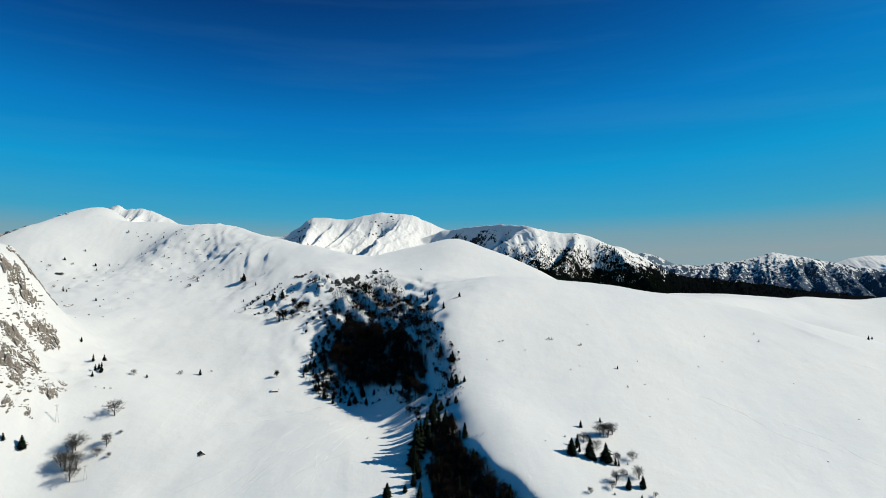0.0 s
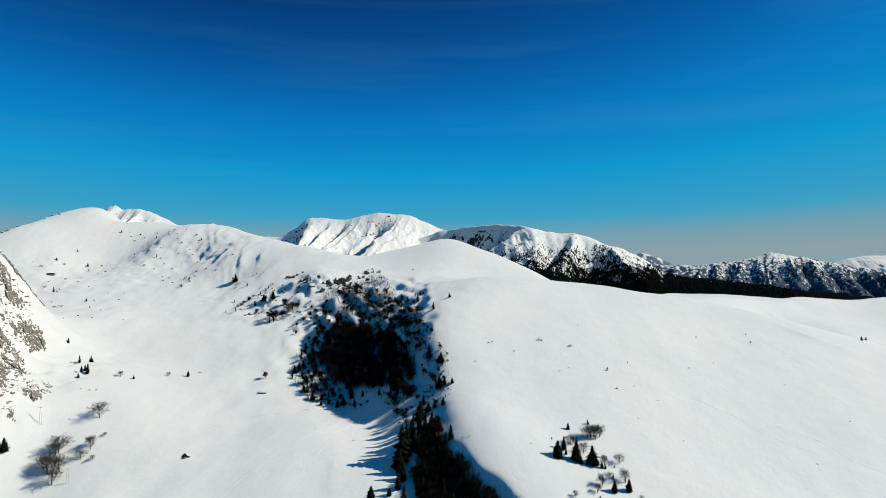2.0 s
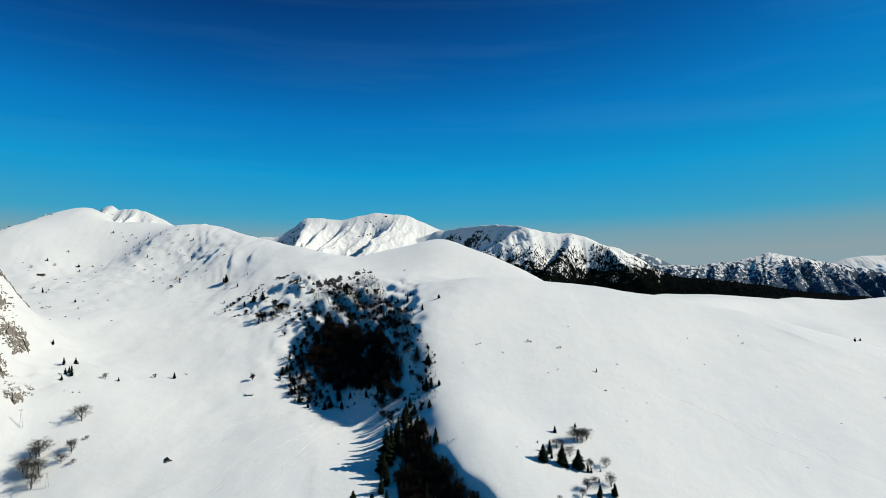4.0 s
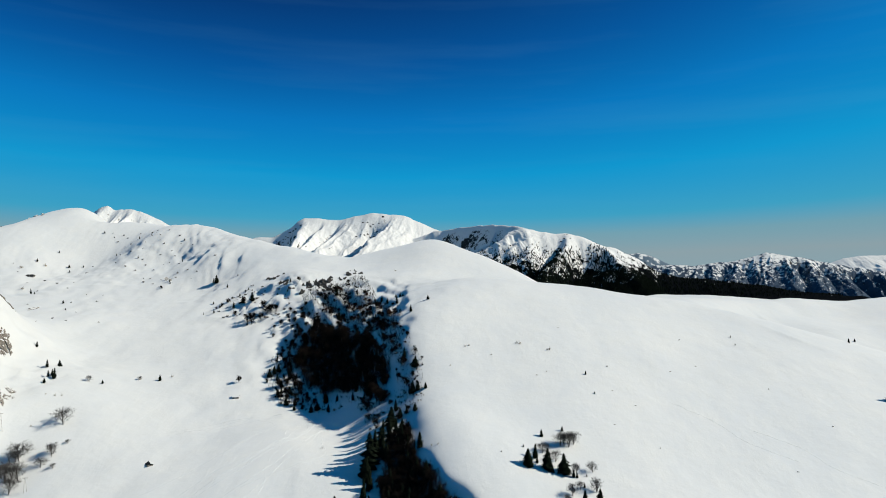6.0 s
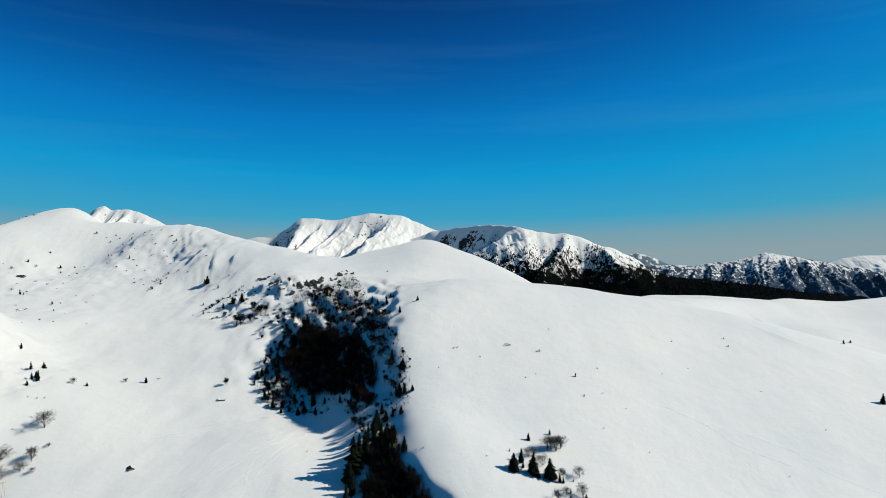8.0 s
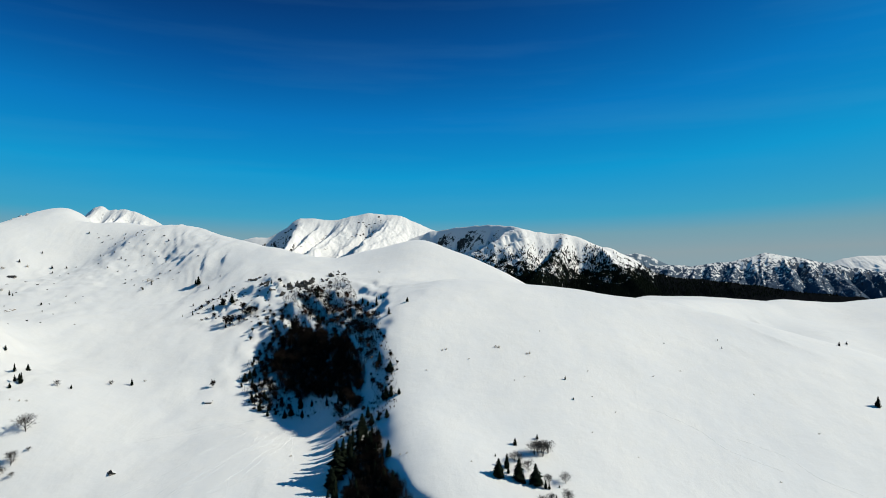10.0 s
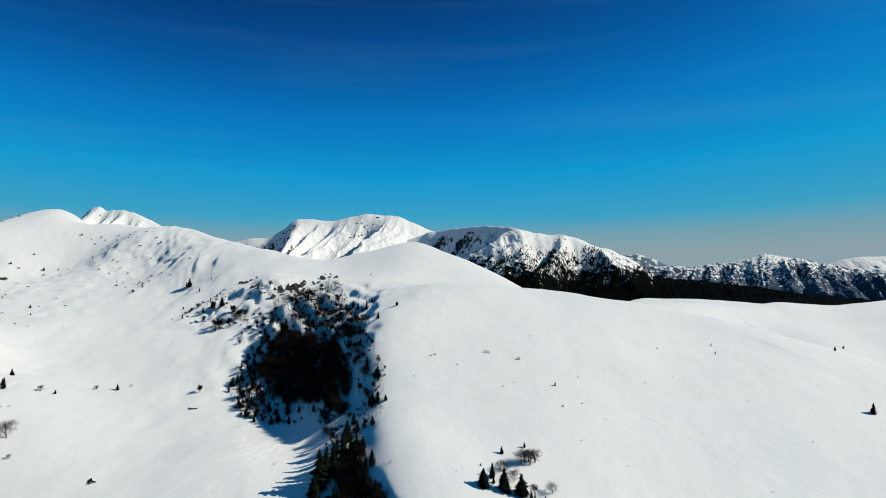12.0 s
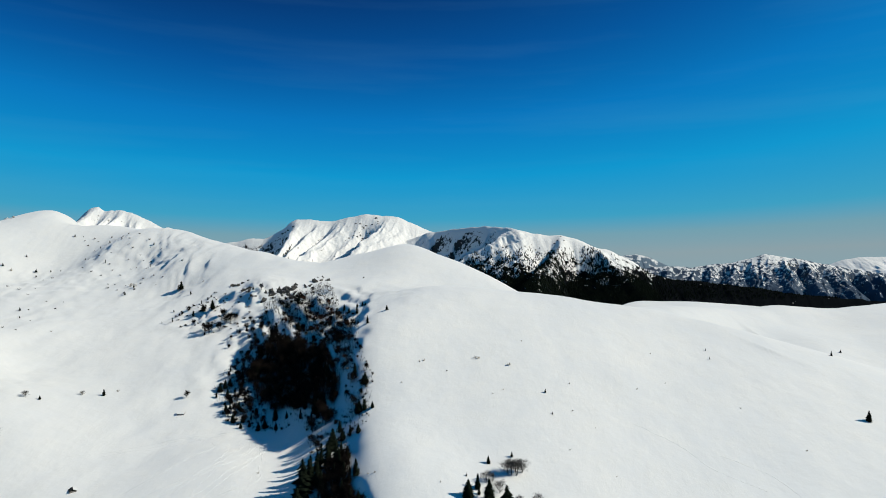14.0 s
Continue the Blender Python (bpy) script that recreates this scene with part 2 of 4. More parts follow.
NEAR = [(-215, 158, 140, 84, -17, -52.3), (-336, -158, 421, 163, 124, -23), (-22, 218, 88, 40, -16, -16.8), (-11, -117, 349, 166, 165, -25.8), (-700, -279, 600, 173, 156, -38.8), (243, 212, 63, 160, 36, -19.1)]

SHELF = [(160, 484, 26, 22, 0, 1.8), (292, 572, 45, 24, 15, -4.5), (345, 562, 36, 24, 20, -3.5), (330, 1300, 260, 110, 0, -34), (388, 612, 11, 40, 8, -2), (270, 704, 32, 34, 0, 33.3), (320, 706, 30, 34, 0, 24), (368, 706, 30, 34, 0, 17.4), (412, 702, 28, 34, 0, 14.6)]
SWELLS = np.array(VALLEY + SPUR + CIRQUE + SADDLE + SADDLE_B + PEAKS + PEAKS_B + EAST + EAST_B + NEAR + SHELF)
TILT = (-28, -96.1, 85)


def relief(x, y):
    """Height of the snow without its small drifts."""
    z = TILT[0] + TILT[1] * x / 1000 + TILT[2] * y / 1000
    for cx, cy, a, b, turn, h in SWELLS:
        c, s = math.cos(radians(turn)), math.sin(radians(turn))
        u, v = ((x - cx) * c + (y - cy) * s) / a, ((y - cy) * c - (x - cx) * s) / b
        z = z + h * np.exp(-0.5 * (u * u + v * v))
    # the bank of the gully, gentler than the swells alone
    s = (x - 2) * 0.962 + (y - 285) * 0.273
    z = z - 1.7 * 1.65 * s / 9 * np.exp(-0.5 * (s / 9) ** 2) * step(205, 235, y) * step(345, 320, y)
    # and the foot of the wood, where the sun still grazes the slope
    s = x - np.interp(y, (340, 350, 370, 395), (-10, -17, -24, -30))
    z = z - 3.4 * s / 10 * np.exp(-0.5 * (s / 10) ** 2) * step(328, 346, y) * step(402, 380, y)
    far = step(980, 1700, np.hypot(x, (y - 350) * 1.1))
    return z * (1 - far) + far * (-170 + 40 * fractal(x / 600, y / 600, 5))


# Broken ground: east, north, reach east, reach north, height, grain.
BROKEN = [(-300, 690, 80, 55, 2.6, 27), (-60, 450, 55, 55, 2.6, 22), (-150, 530, 45, 40, 2.0, 24), (-285, 385, 40, 50, 3.0, 16), (-470, 700, 60, 60, 2.0, 40)]
# Wind lips, steep on one side: east, north, half length, width, turn, height.
LIPS = [(-448, 838, 30, 5, 60, 2.2), (-345, 800, 14, 5, 70, 2.0), (-48, 282, 16, 6, 100, 0.9), (-118, 438, 9, 4, 60, 1.1), (-60, 262, 12, 8, 80, 0.7), (-219, 632, 18, 4, 104, 1.7), (-213, 650, 9, 4, 60, 1.3), (-196, 628, 11, 3.5, 95, 1.5), (-250, 655, 12, 7, 60, 2.2), (-300, 748, 10, 8, 95, 2.5), (-90, 548, 22, 6, 20, 3.0), (-8, 452, 14, 6, 20, 3.0), (10, 478, 22, 5, 150, 1.5), (276, 425, 13, 3, 128, 1.6), (338, 538, 14, 6, 105, 3.0)]


# Scalloped ground, steep towards the west: east, north, reach east, reach north, turn, spacing, height.
SCALLOPS = [(-580, 775, 34, 40, 20, 16, 4.0), (-395, 640, 55, 50, 35, 20, 1.3), (-330, 560, 45, 50, 30, 24, 0.9), (-100, 468, 20, 30, 35, 14, 4.6), (-272, 365, 30, 46, -25, 11, 2.2), (-64, 478, 40, 40, 45, 19, 8.0), (-132, 524, 40, 24, 50, 11, 3.4), (-470, 760, 90, 60, 40, 14, 0.7), (-25, 415, 22, 40, 10, 13, 2.4), (-300, 690, 66, 40, 42, 15, 1.7), (-400, 720, 60, 50, 40, 17, 0.9), (-215, 600, 24, 36, 35, 14, 1.3), (-340, 610, 60, 40, 20, 34, 1.0)]
# The sharp rim of the gully, from north to south, and how far its bank drops.
RIM_LINE = [(8, 330), (9, 305), (13, 285), (24, 264), (36, 250), (46, 238)]


def height(x, y):
    x, y = np.asarray(x, float), np.asarray(y, float)
    z = relief(x, y) + (0.6 * fractal(x / 48, y / 55, 11, 4) + 1.3 * ripple(x / 70 + 3, y / 85, 19) * step(-20, -110, x) * step(700, 560, y)
                        + (0.35 + 0.85 * step(-30, -80, x)) * fractal(x / 25, y / 32, 23, 2) * step(760, 640, y)) * step(60, 160, y)
    for cx, cy, a, b, h, grain in BROKEN:
        z = z + h * np.exp(-0.5 * (((x - cx) / a) ** 2 + ((y - cy) / b) ** 2)) * fractal(x / grain, y / grain, 31, 4, 0.55)
    for cx, cy, a, b, turn, h in LIPS:
        c, s = math.cos(radians(turn)), math.sin(radians(turn))
        u, v = ((x - cx) * c + (y - cy) * s) / a, ((y - cy) * c - (x - cx) * s) / b
        z = z + h * np.exp(-0.5 * u * u) * np.exp(-np.where(v > 0, 3.2, 0.7) * np.abs(v)) * 1.0
    for cx, cy, a, b, turn, gap, h in SCALLOPS:
        mask = np.exp(-0.5 * (((x - cx) / a) ** 4 + ((y - cy) / b) ** 4))
        c, s = math.cos(radians(turn)), math.sin(radians(turn))
        phase = ((x - cx) * c + (y - cy) * s) / gap + 0.75 * fractal(x / (2.2 * gap), y / (2.6 * gap), 71, 3)
        cell = phase - np.floor(phase)
        tall = 0.65 + 0.35 * ripple(np.floor(phase) * 3.7, y / gap / 1.6, 75)
        z = z + h * mask * tall * (np.where(cell < 0.32, step(0, 0.32, cell), 1 - step(0.32, 1, cell)) - 0.5)
    # the bank below the rim
    rx, ry = np.array(RIM_LINE[::-1], float).T
    s = (np.interp(y, ry, rx) + 1.2 * ripple(y / 9, y * 0, 78) - x) * 0.75
    z = z - 5.5 * step(0, 7, s) * step(34, 13, s) * step(228, 243, y) * step(300, 276, y)
    return z


def graded(lo, a, b, hi, fine, growth=1.12):
    """Grid lines, close between a and b and wider apart outside."""
    inner, left, right, d = list(np.arange(a, b + 0.1, fine)), [], [], fine
    x = a
    while x > lo:
        d *= growth
        x -= d
        left.append(max(x, lo))
    x, d = inner[-1], fine
    while x < hi:
        d *= growth
        x += d
        right.append(min(x, hi))
    return np.array(left[::-1] + inner + right)


def sheet(name, xs, ys, zs, mat, flip=False):
    """A mesh over a grid of points; xs, ys and zs have the same shape."""
    rows, cols = zs.shape
    verts = np.stack([xs, ys, zs], -1).reshape(-1, 3)
    k = (np.arange(rows - 1)[:, None] * cols + np.arange(cols - 1)).ravel()
    faces = np.stack([k, k + 1, k + cols + 1, k + cols], 1)
    me = bpy.data.meshes.new(name)
    me.from_pydata(verts.tolist(), [], faces.tolist())
    me.polygons.foreach_set("use_smooth", [True] * len(faces))
    me.materials.append(mat)
    return new(name, me)


gx, gy = np.meshgrid(graded(-4600, -520, 440, 4600, 2.1), graded(-1500, 225, 720, 4700, 2.1))
tagged(sheet("ground", gx, gy, height(gx, gy), SNOW), "wind-packed white snow over rolling alpine meadows", "ground", kind="structure")


# ---------------------------------------------------------------- far mountains
def mountain(name, label, crest, north, depth, drop, mat, seed, gully=60.0, rough=22.0, lean=0.0, teeth=1.5, sharp=0.0, steepen=0.20):
    """A massif under a crest line (east, height): ribs and gullies run down towards the viewer."""
    cx, cz = np.array(crest, float).T
    us = np.linspace(cx[0], cx[-1], int(min(480, max(120, (cx[-1] - cx[0]) / 4))))
    vs = np.concatenate([-np.linspace(1, 0, 14)[:-1] * depth * 0.5, np.linspace(0, 1, 130) ** 1.4 * depth])
    line = np.interp(us, cx, cz)
    for k in range(3):
        line[1:-1] = (line[:-2] + 2 * line[1:-1] + line[2:]) / 4
    line = line + teeth * fractal(us / 40, us * 0 + 3, seed + 9, 4)
    V, top = np.meshgrid(vs, line, indexing="ij")
    U = np.broadcast_to(us, V.shape)
    fall = np.abs(V) / depth
    bend = 0.22 * gully * fractal(U / 260, V / 260, seed, 3) + lean * V
    phase = (U + bend) / gully
    cell = phase - np.floor(phase)
    tall = 0.8 + 0.2 * lattice(np.floor(phase).astype(np.int64), np.zeros(phase.shape, np.int64), seed)
    saw = np.where(cell < 0.3, step(0, 0.3, cell), 1 - step(0.3, 1, cell)) * tall
    ribs = sharp * (1 - saw) + (1 - sharp) * np.abs(ripple(phase, V / 420, seed)) * 1.6
    fine = np.abs(ripple((U + bend * 1.5) / (gully * 0.36), V / 160, seed + 3)) * 1.6
    amp = rough * step(0, steepen, fall) * (1.2 - 0.7 * fall)
    Z = top - drop * (0.72 * fall ** 0.85 + 0.28 * fall) - amp * ribs - 0.22 * amp * fine
    Z = Z + 0.17 * rough * fractal(U / 45, V / 70, seed + 5, 5, 0.55) * step(0, 0.08, fall)
    ob = sheet(name, U, north - V, Z, mat)
    ob.data.flip_normals()
    tagged(ob, label, "mountain", kind="structure")
    return U, north - V, Z


def massif(name, label, crest, north, depth, drop, mat, seed, ribs, grow=0.15, rough=14.0, teeth=2.0, face=0.85, swing=()):
    """A massif under a crest line (east, height), cut by named ribs and gullies.

    ribs: east at the crest, westward slant per metre downhill, lowering below the ribs' level.
    swing: east, and how far the crest stands back there."""
    cx, cz = np.array(crest, float).T
    us = np.linspace(cx[0], cx[-1], int(min(620, max(160, (cx[-1] - cx[0]) / 3))))
    vs = np.concatenate([-np.linspace(1, 0, 14)[:-1] * depth * 0.5, np.linspace(0, 1, 190) ** 1.35 * depth])
    line = np.interp(us, cx, cz)
    for k in range(3):
        line[1:-1] = (line[:-2] + 2 * line[1:-1] + line[2:]) / 4
    line = line + teeth * fractal(us / 40, us * 0 + 3, seed + 9, 4)
    V, top = np.meshgrid(vs, line, indexing="ij")
    U = np.broadcast_to(us, V.shape)
    fall = np.abs(V) / depth
    ru, rs, low = np.array(ribs, float).T
    bent = U + 13 * fractal(U / 90, V / 90, seed, 4, 0.55) * step(0, 0.1, fall)
    lower, along = np.zeros(V.shape), np.zeros(V.shape)
    for i, v in enumerate(vs):
        at = np.maximum.accumulate(ru - rs * max(v, 0))
        lower[i], along[i] = np.interp(bent[i], at, low), np.interp(bent[i], at, ru)
    # slender side ribs and runnels that follow the gullies down
    fine = np.abs(ripple(along / 26 + 0.4 * fractal(U / 120, V / 120, seed + 2, 2), V / 260, seed + 3))
    finer = np.abs(ripple(along / 10, V / 120, seed + 4))
    grown = step(0, grow, fall)
    Z = top - drop * (0.72 * fall ** face + 0.28 * fall) - lower * grown * np.where(V > 0, 1, 0.3)
    Z = Z - rough * grown * (1.0 * fine + 0.22 * finer) + 0.22 * rough * fractal(U / 34, V / 50, seed + 5, 5, 0.6) * step(0, 0.06, fall)
    Y = north - V
    if swing:
        back = np.interp(U, *zip(*swing))
        U, Y, Z = U * (1 + back / north), Y + back, 100 + (Z - 100) * (1 + back / north)
    ob = sheet(name, U, Y, Z, mat)
    ob.data.flip_normals()
    tagged(ob, label, "mountain", kind="structure")
    return U, Y, Z, along


def far_woods(name, label, grid, count, dense, tall, seed):
    """Small far conifers over a massif, as dense as dense(along, z, lump) says, one mesh."""
    rng = np.random.RandomState(seed)
    U, N, Z, A = grid
    verts, faces, made = [], [], 0
    tries = count * 14
    I, J = 14 + (rng.rand(tries) ** 0.55 * (Z.shape[0] - 15)).astype(int), rng.randint(0, Z.shape[1] - 1, tries)
    a, b = rng.rand(tries), rng.rand(tries)
    x, y, z, w = [(g[I, J] * (1 - a) + g[I + 1, J] * a) * (1 - b) + (g[I, J + 1] * (1 - a) + g[I + 1, J + 1] * a) * b for g in (U, N, Z, A)]
    keep = np.where(rng.rand(tries) < dense(w, z, 0.5 + 0.5 * fractal(x / 60, y / 60, seed, 3)))[0][:count]
    for i in keep:
        h, k = tall * rng.uniform(0.45, 1.2), len(verts)
        r, turn = h * rng.uniform(0.15, 0.24), rng.uniform(0, 6.28)
        verts += [(x[i] + r * math.cos(turn + 1.2566 * q), y[i] + r * math.sin(turn + 1.2566 * q), z[i] + h * 0.06 * (q % 2) - 0.8) for q in range(5)]
        verts.append((x[i], y[i], z[i] + h))
        faces += [(k + q, k + (q + 1) % 5, k + 5) for q in range(5)]
    me = bpy.data.meshes.new(name)
    me.from_pydata([tuple(map(float, v)) for v in verts], [], faces)
    me.materials.append(NEEDLES)
    return tagged(new(name, me), label, "woodland", kind="stuff")


def ridge_crags(name, label, grid, count, east, depth, seed, big=6.0):
    """Dark broken rock bands under the crest of a far massif, one mesh."""
    rng = np.random.RandomState(seed)
    U, N, Z = grid[:3]
    cols = np.where((U[0] > east[0]) & (U[0] < east[1]))[0]
    verts, faces, made = [], [], 0
    while made < count:
        j, i = rng.choice(cols), 20 + int(depth * rng.rand() ** 1.2)
        if ripple(np.array(U[i, j] / 45.0), np.array(i / 5.0), seed) < 0.15:
            made += 0.02
            continue
        x, y, z, k = U[i, j] + rng.uniform(-3, 3), N[i, j], Z[i, j], len(verts)
        s, along = big * rng.uniform(0.25, 1.0) ** 1.5, rng.uniform(-0.5, 0.5)
        for ring, grow, sink in ((0, 1.0, -0.6), (1, 0.6, 0.25)):
            for q in range(7):
                a = 0.898 * q + rng.uniform(-0.4, 0.4)
                du, dv = 1.7 * grow * s * rng.uniform(0.6, 1.3) * math.cos(a), 0.5 * grow * s * math.sin(a)
                verts.append((x + du, y + dv - along * du * 0.3, z + s * (sink + 0.5 * ring * rng.uniform(-0.4, 0.6)) + along * du))
        faces += [(k + q, k + (q + 1) % 7, k + 7 + (q + 1) % 7, k + 7 + q) for q in range(7)] + [tuple(k + 7 + q for q in range(7))]
        made += 1
    me = bpy.data.meshes.new(name)
    me.from_pydata(verts, [], faces)
    me.materials.append(ROCK)
    return tagged(new(name, me), label, "rocks", kind="stuff")


DARK = (0.05, 0.048, 0.046)
CONIFER = (0.004, 0.005, 0.006)
PEAK_RIBS = [(-900, 0, 120), (-640, 0, 110), (-518, 0.05, 0), (-490, 0.10, 6), (-458, 0.2, 22), (-436, 0.22, 3), (-405, 0.28, 18), (-382, 0.3, 36), (-350, 0.33, 0), (-318, 0.35, 10),
             (-285, 0.35, 34), (-262, 0.35, 36), (-240, 0.36, 58), (-225, 0.36, 66), (-160, 0.36, 0), (-110, 0.36, 8), (-60, 0.36, 26), (60, 0.36, 34), (220, 0.3, 60)]
peak = massif("mountain_peak", "snow-covered twin-topped far peak with pale gullies and rock bands",
         [(-858, 124), (-755, 142), (-709, 151), (-659, 149), (-617, 170), (-583, 188), (-562, 211), (-532, 229), (-480, 229), (-434, 222), (-388, 220), (-360, 229), (-296, 240), (-250, 252), (-181, 243), (-124, 238), (-66, 213), (2, 180), (71, 160), (186, 127), (301, 81)],
         2300, 1000, 420, mountain_material("peak_snow", DARK, CONIFER, -260, -60, 0.42, 0.022), 21, PEAK_RIBS, 0.10, 11)
ridge_crags("peak_crags", "dark rock bands on the far peak", peak, 40, (-330, -200), 34, 9, 5)
ridge_crags("peak_shoulder_crags", "dark rocks on the shoulder of the far peak", peak, 14, (-600, -530), 20, 12, 6)
WEST_RIBS = [(-1420, 0, 50), (-1275, 0.1, 12), (-1219, 0.1, 0), (-1192, 0.1, 30), (-1164, 0.15, 4), (-1142, 0.15, 26), (-1115, 0.2, 3), (-1088, 0.2, 24), (-1050, 0.2, 3), (-1015, 0.2, 22), (-960, 0.2, 5), (-780, 0.2, 24)]
massif("mountain_west", "bright snowy far summit with sharp ribs",
         [(-1425, 138), (-1362, 165), (-1299, 207), (-1265, 243), (-1219, 266), (-1194, 251), (-1162, 247), (-1127, 251), (-1089, 242), (-1047, 223), (-984, 190), (-900, 147), (-774, 105)],
         2110, 700, 330, mountain_material("west_snow", DARK, CONIFER, -260, -100, 0.40, 0.022), 33, WEST_RIBS, 0.07, 9, 3.0)
RIDGE_RIBS = [(-300, 0.6, 0), (-80, 0.7, 20), (0, 0.8, 80), (66, 0.8, 40), (76, 0.8, 84), (142, 0.8, 44), (154, 0.8, 84), (226, 0.8, 38), (240, 0.8, 76), (288, 0.8, 40), (305, 0.8, 0), (328, 0.75, 6), (400, 0.6, 48), (424, 0.5, 66), (448, 0.45, 20), (462, 0.4, 20), (492, 0.3, 92),
              (505, 0.2, 86), (555, -0.2, 0), (600, -0.2, 10), (700, -0.2, 42), (860, -0.2, 58), (1100, -0.1, 70), (1980, 0, 80)]
ridge = massif("mountain_ridge", "craggy snow ridge with dark rock bands and conifer woods below",
         [(-278, -9), (-164, 81), (-126, 119), (-32, 151), (5, 161), (62, 170), (119, 178), (157, 183), (214, 183), (262, 179), (300, 172), (338, 162), (404, 153), (442, 156), (499, 143), (556, 118), (613, 101), (651, 84), (689, 65), (737, 30), (823, 8), (1013, -11), (1204, -38), (1395, -57), (1586, -69), (1968, -127)],
         1900, 800, 330, mountain_material("ridge_snow", DARK, CONIFER, -30, 115, 0.38, 0.03), 42, RIDGE_RIBS, 0.12, 12, 2.5, 1.15, swing=[(-278, 300), (-40, 310), (20, 290), (305, 0), (1968, 0)])


def ridge_cover(w, z, lump):
    """Close woods low down and on the shaded face, open ones on the ribs and the sunny slope."""
    low = step(48, 8, z + 34 * (lump - 0.5))
    face = 0.9 * step(500, 515, w) * step(562, 545, w) * step(122, 95, z)
    streaks = 0.6 * step(300, 330, w) * step(500, 480, w) * step(118, 80, z) * (0.35 + 1.3 * step(0.45, 0.75, lump))
    open_wood = 0.08 * step(560, 600, w) * step(118, 60, z) * (0.3 + lump)
    return np.maximum(np.maximum(low, face), np.maximum(streaks, open_wood)) * step(-60, -45, z)


far_woods("ridge_woods", "dark conifer woods on the flank of the far ridge", ridge, 34000, ridge_cover, 6.8, 3)
ridge_crags("summit_crags", "dark rocks on the shoulder of the far ridge", ridge, 7, (420, 480), 22, 6, 4)
spaced = random.Random(8)
RANGE_RIBS, at = [(900, 0.5, 40)], 1000
while at < 3600:
    deep = spaced.uniform(25, 95)
    RANGE_RIBS += [(at, 0.5, deep), (at + spaced.uniform(40, 75), 0.5, 0)]
    at = RANGE_RIBS[-1][0] + spaced.uniform(50, 130)
# Its wood colour is paled and blued: distance haze is painted into it.
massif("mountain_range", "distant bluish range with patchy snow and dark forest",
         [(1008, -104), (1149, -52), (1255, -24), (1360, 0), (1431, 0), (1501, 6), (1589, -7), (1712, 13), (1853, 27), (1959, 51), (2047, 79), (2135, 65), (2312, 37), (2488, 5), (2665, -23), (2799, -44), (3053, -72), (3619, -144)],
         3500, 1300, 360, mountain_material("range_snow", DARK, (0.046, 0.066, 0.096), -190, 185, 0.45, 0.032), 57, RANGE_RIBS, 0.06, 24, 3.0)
mountain("mountain_plateau", "pale distant snow plateau",
         [(2980, -74), (3115, -7), (3205, 24), (3340, 46), (3556, 50), (3879, 36), (4600, -31)],
         4450, 700, 250, mountain_material("plateau_snow", DARK, DARK, -260, -40, 0.3, 0.005), 63, 200, 26)
# The hill's woods are blue-grey because haze is mixed into their base colour.
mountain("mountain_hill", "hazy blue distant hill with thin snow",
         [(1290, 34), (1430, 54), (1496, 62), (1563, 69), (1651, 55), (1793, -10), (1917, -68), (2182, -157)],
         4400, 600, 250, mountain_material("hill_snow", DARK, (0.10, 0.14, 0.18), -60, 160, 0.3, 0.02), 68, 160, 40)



# ---------------------------------------------------------------- helpers for things
def part(name, bm, mat, parent=None, label=""):
    me = bpy.data.meshes.new(name)
    bm.to_mesh(me)
    bm.free()
    me.materials.append(mat)
    ob = new(name, me)
    ob.parent = parent
    if label:
        tagged(ob, label)
    return ob


def limb(bm, a, b, ra, rb, sides=4):
    """A tapered stick from a to b."""
    a, b = Vector(a), Vector(b)
    d = (b - a).normalized()
    side = d.orthogonal().normalized()
    other = d.cross(side)
    low, high = [], []
    for k in range(sides):
        t = 2 * math.pi * k / sides
        w = side * math.cos(t) + other * math.sin(t)
        low.append(bm.verts.new(a + w * ra))
        high.append(bm.verts.new(b + w * rb))
    for k in range(sides):
        bm.faces.new((low[k], low[(k + 1) % sides], high[(k + 1) % sides], high[k]))
    bm.faces.new(high)


def inside(px, py, poly):
    hit, j = False, len(poly) - 1
    for i in range(len(poly)):
        (ax, ay), (bx, by) = poly[i], poly[j]
        if (ay > py) != (by > py) and px < (bx - ax) * (py - ay) / (by - ay) + ax:
            hit = not hit
        j = i
    return hit


def scatter(poly, count, apart, rnd):
    """Places inside a stretch of the plan, no two closer than apart."""
    xs, ys = [p[0] for p in poly], [p[1] for p in poly]
    got, cells, tries = [], {}, 0
    while len(got) < count and tries < count * 60:
        tries += 1
        x, y = rnd.uniform(min(xs), max(xs)), rnd.uniform(min(ys), max(ys))
        i, j = int(x // apart), int(y // apart)
        near = [p for a in (-1, 0, 1) for b in (-1, 0, 1) for p in cells.get((i + a, j + b), ())]
        if inside(x, y, poly) and all((x - a) ** 2 + (y - b) ** 2 > apart * apart for a, b in near):
            got.append((x, y))
            cells.setdefault((i, j), []).append((x, y))
    return got


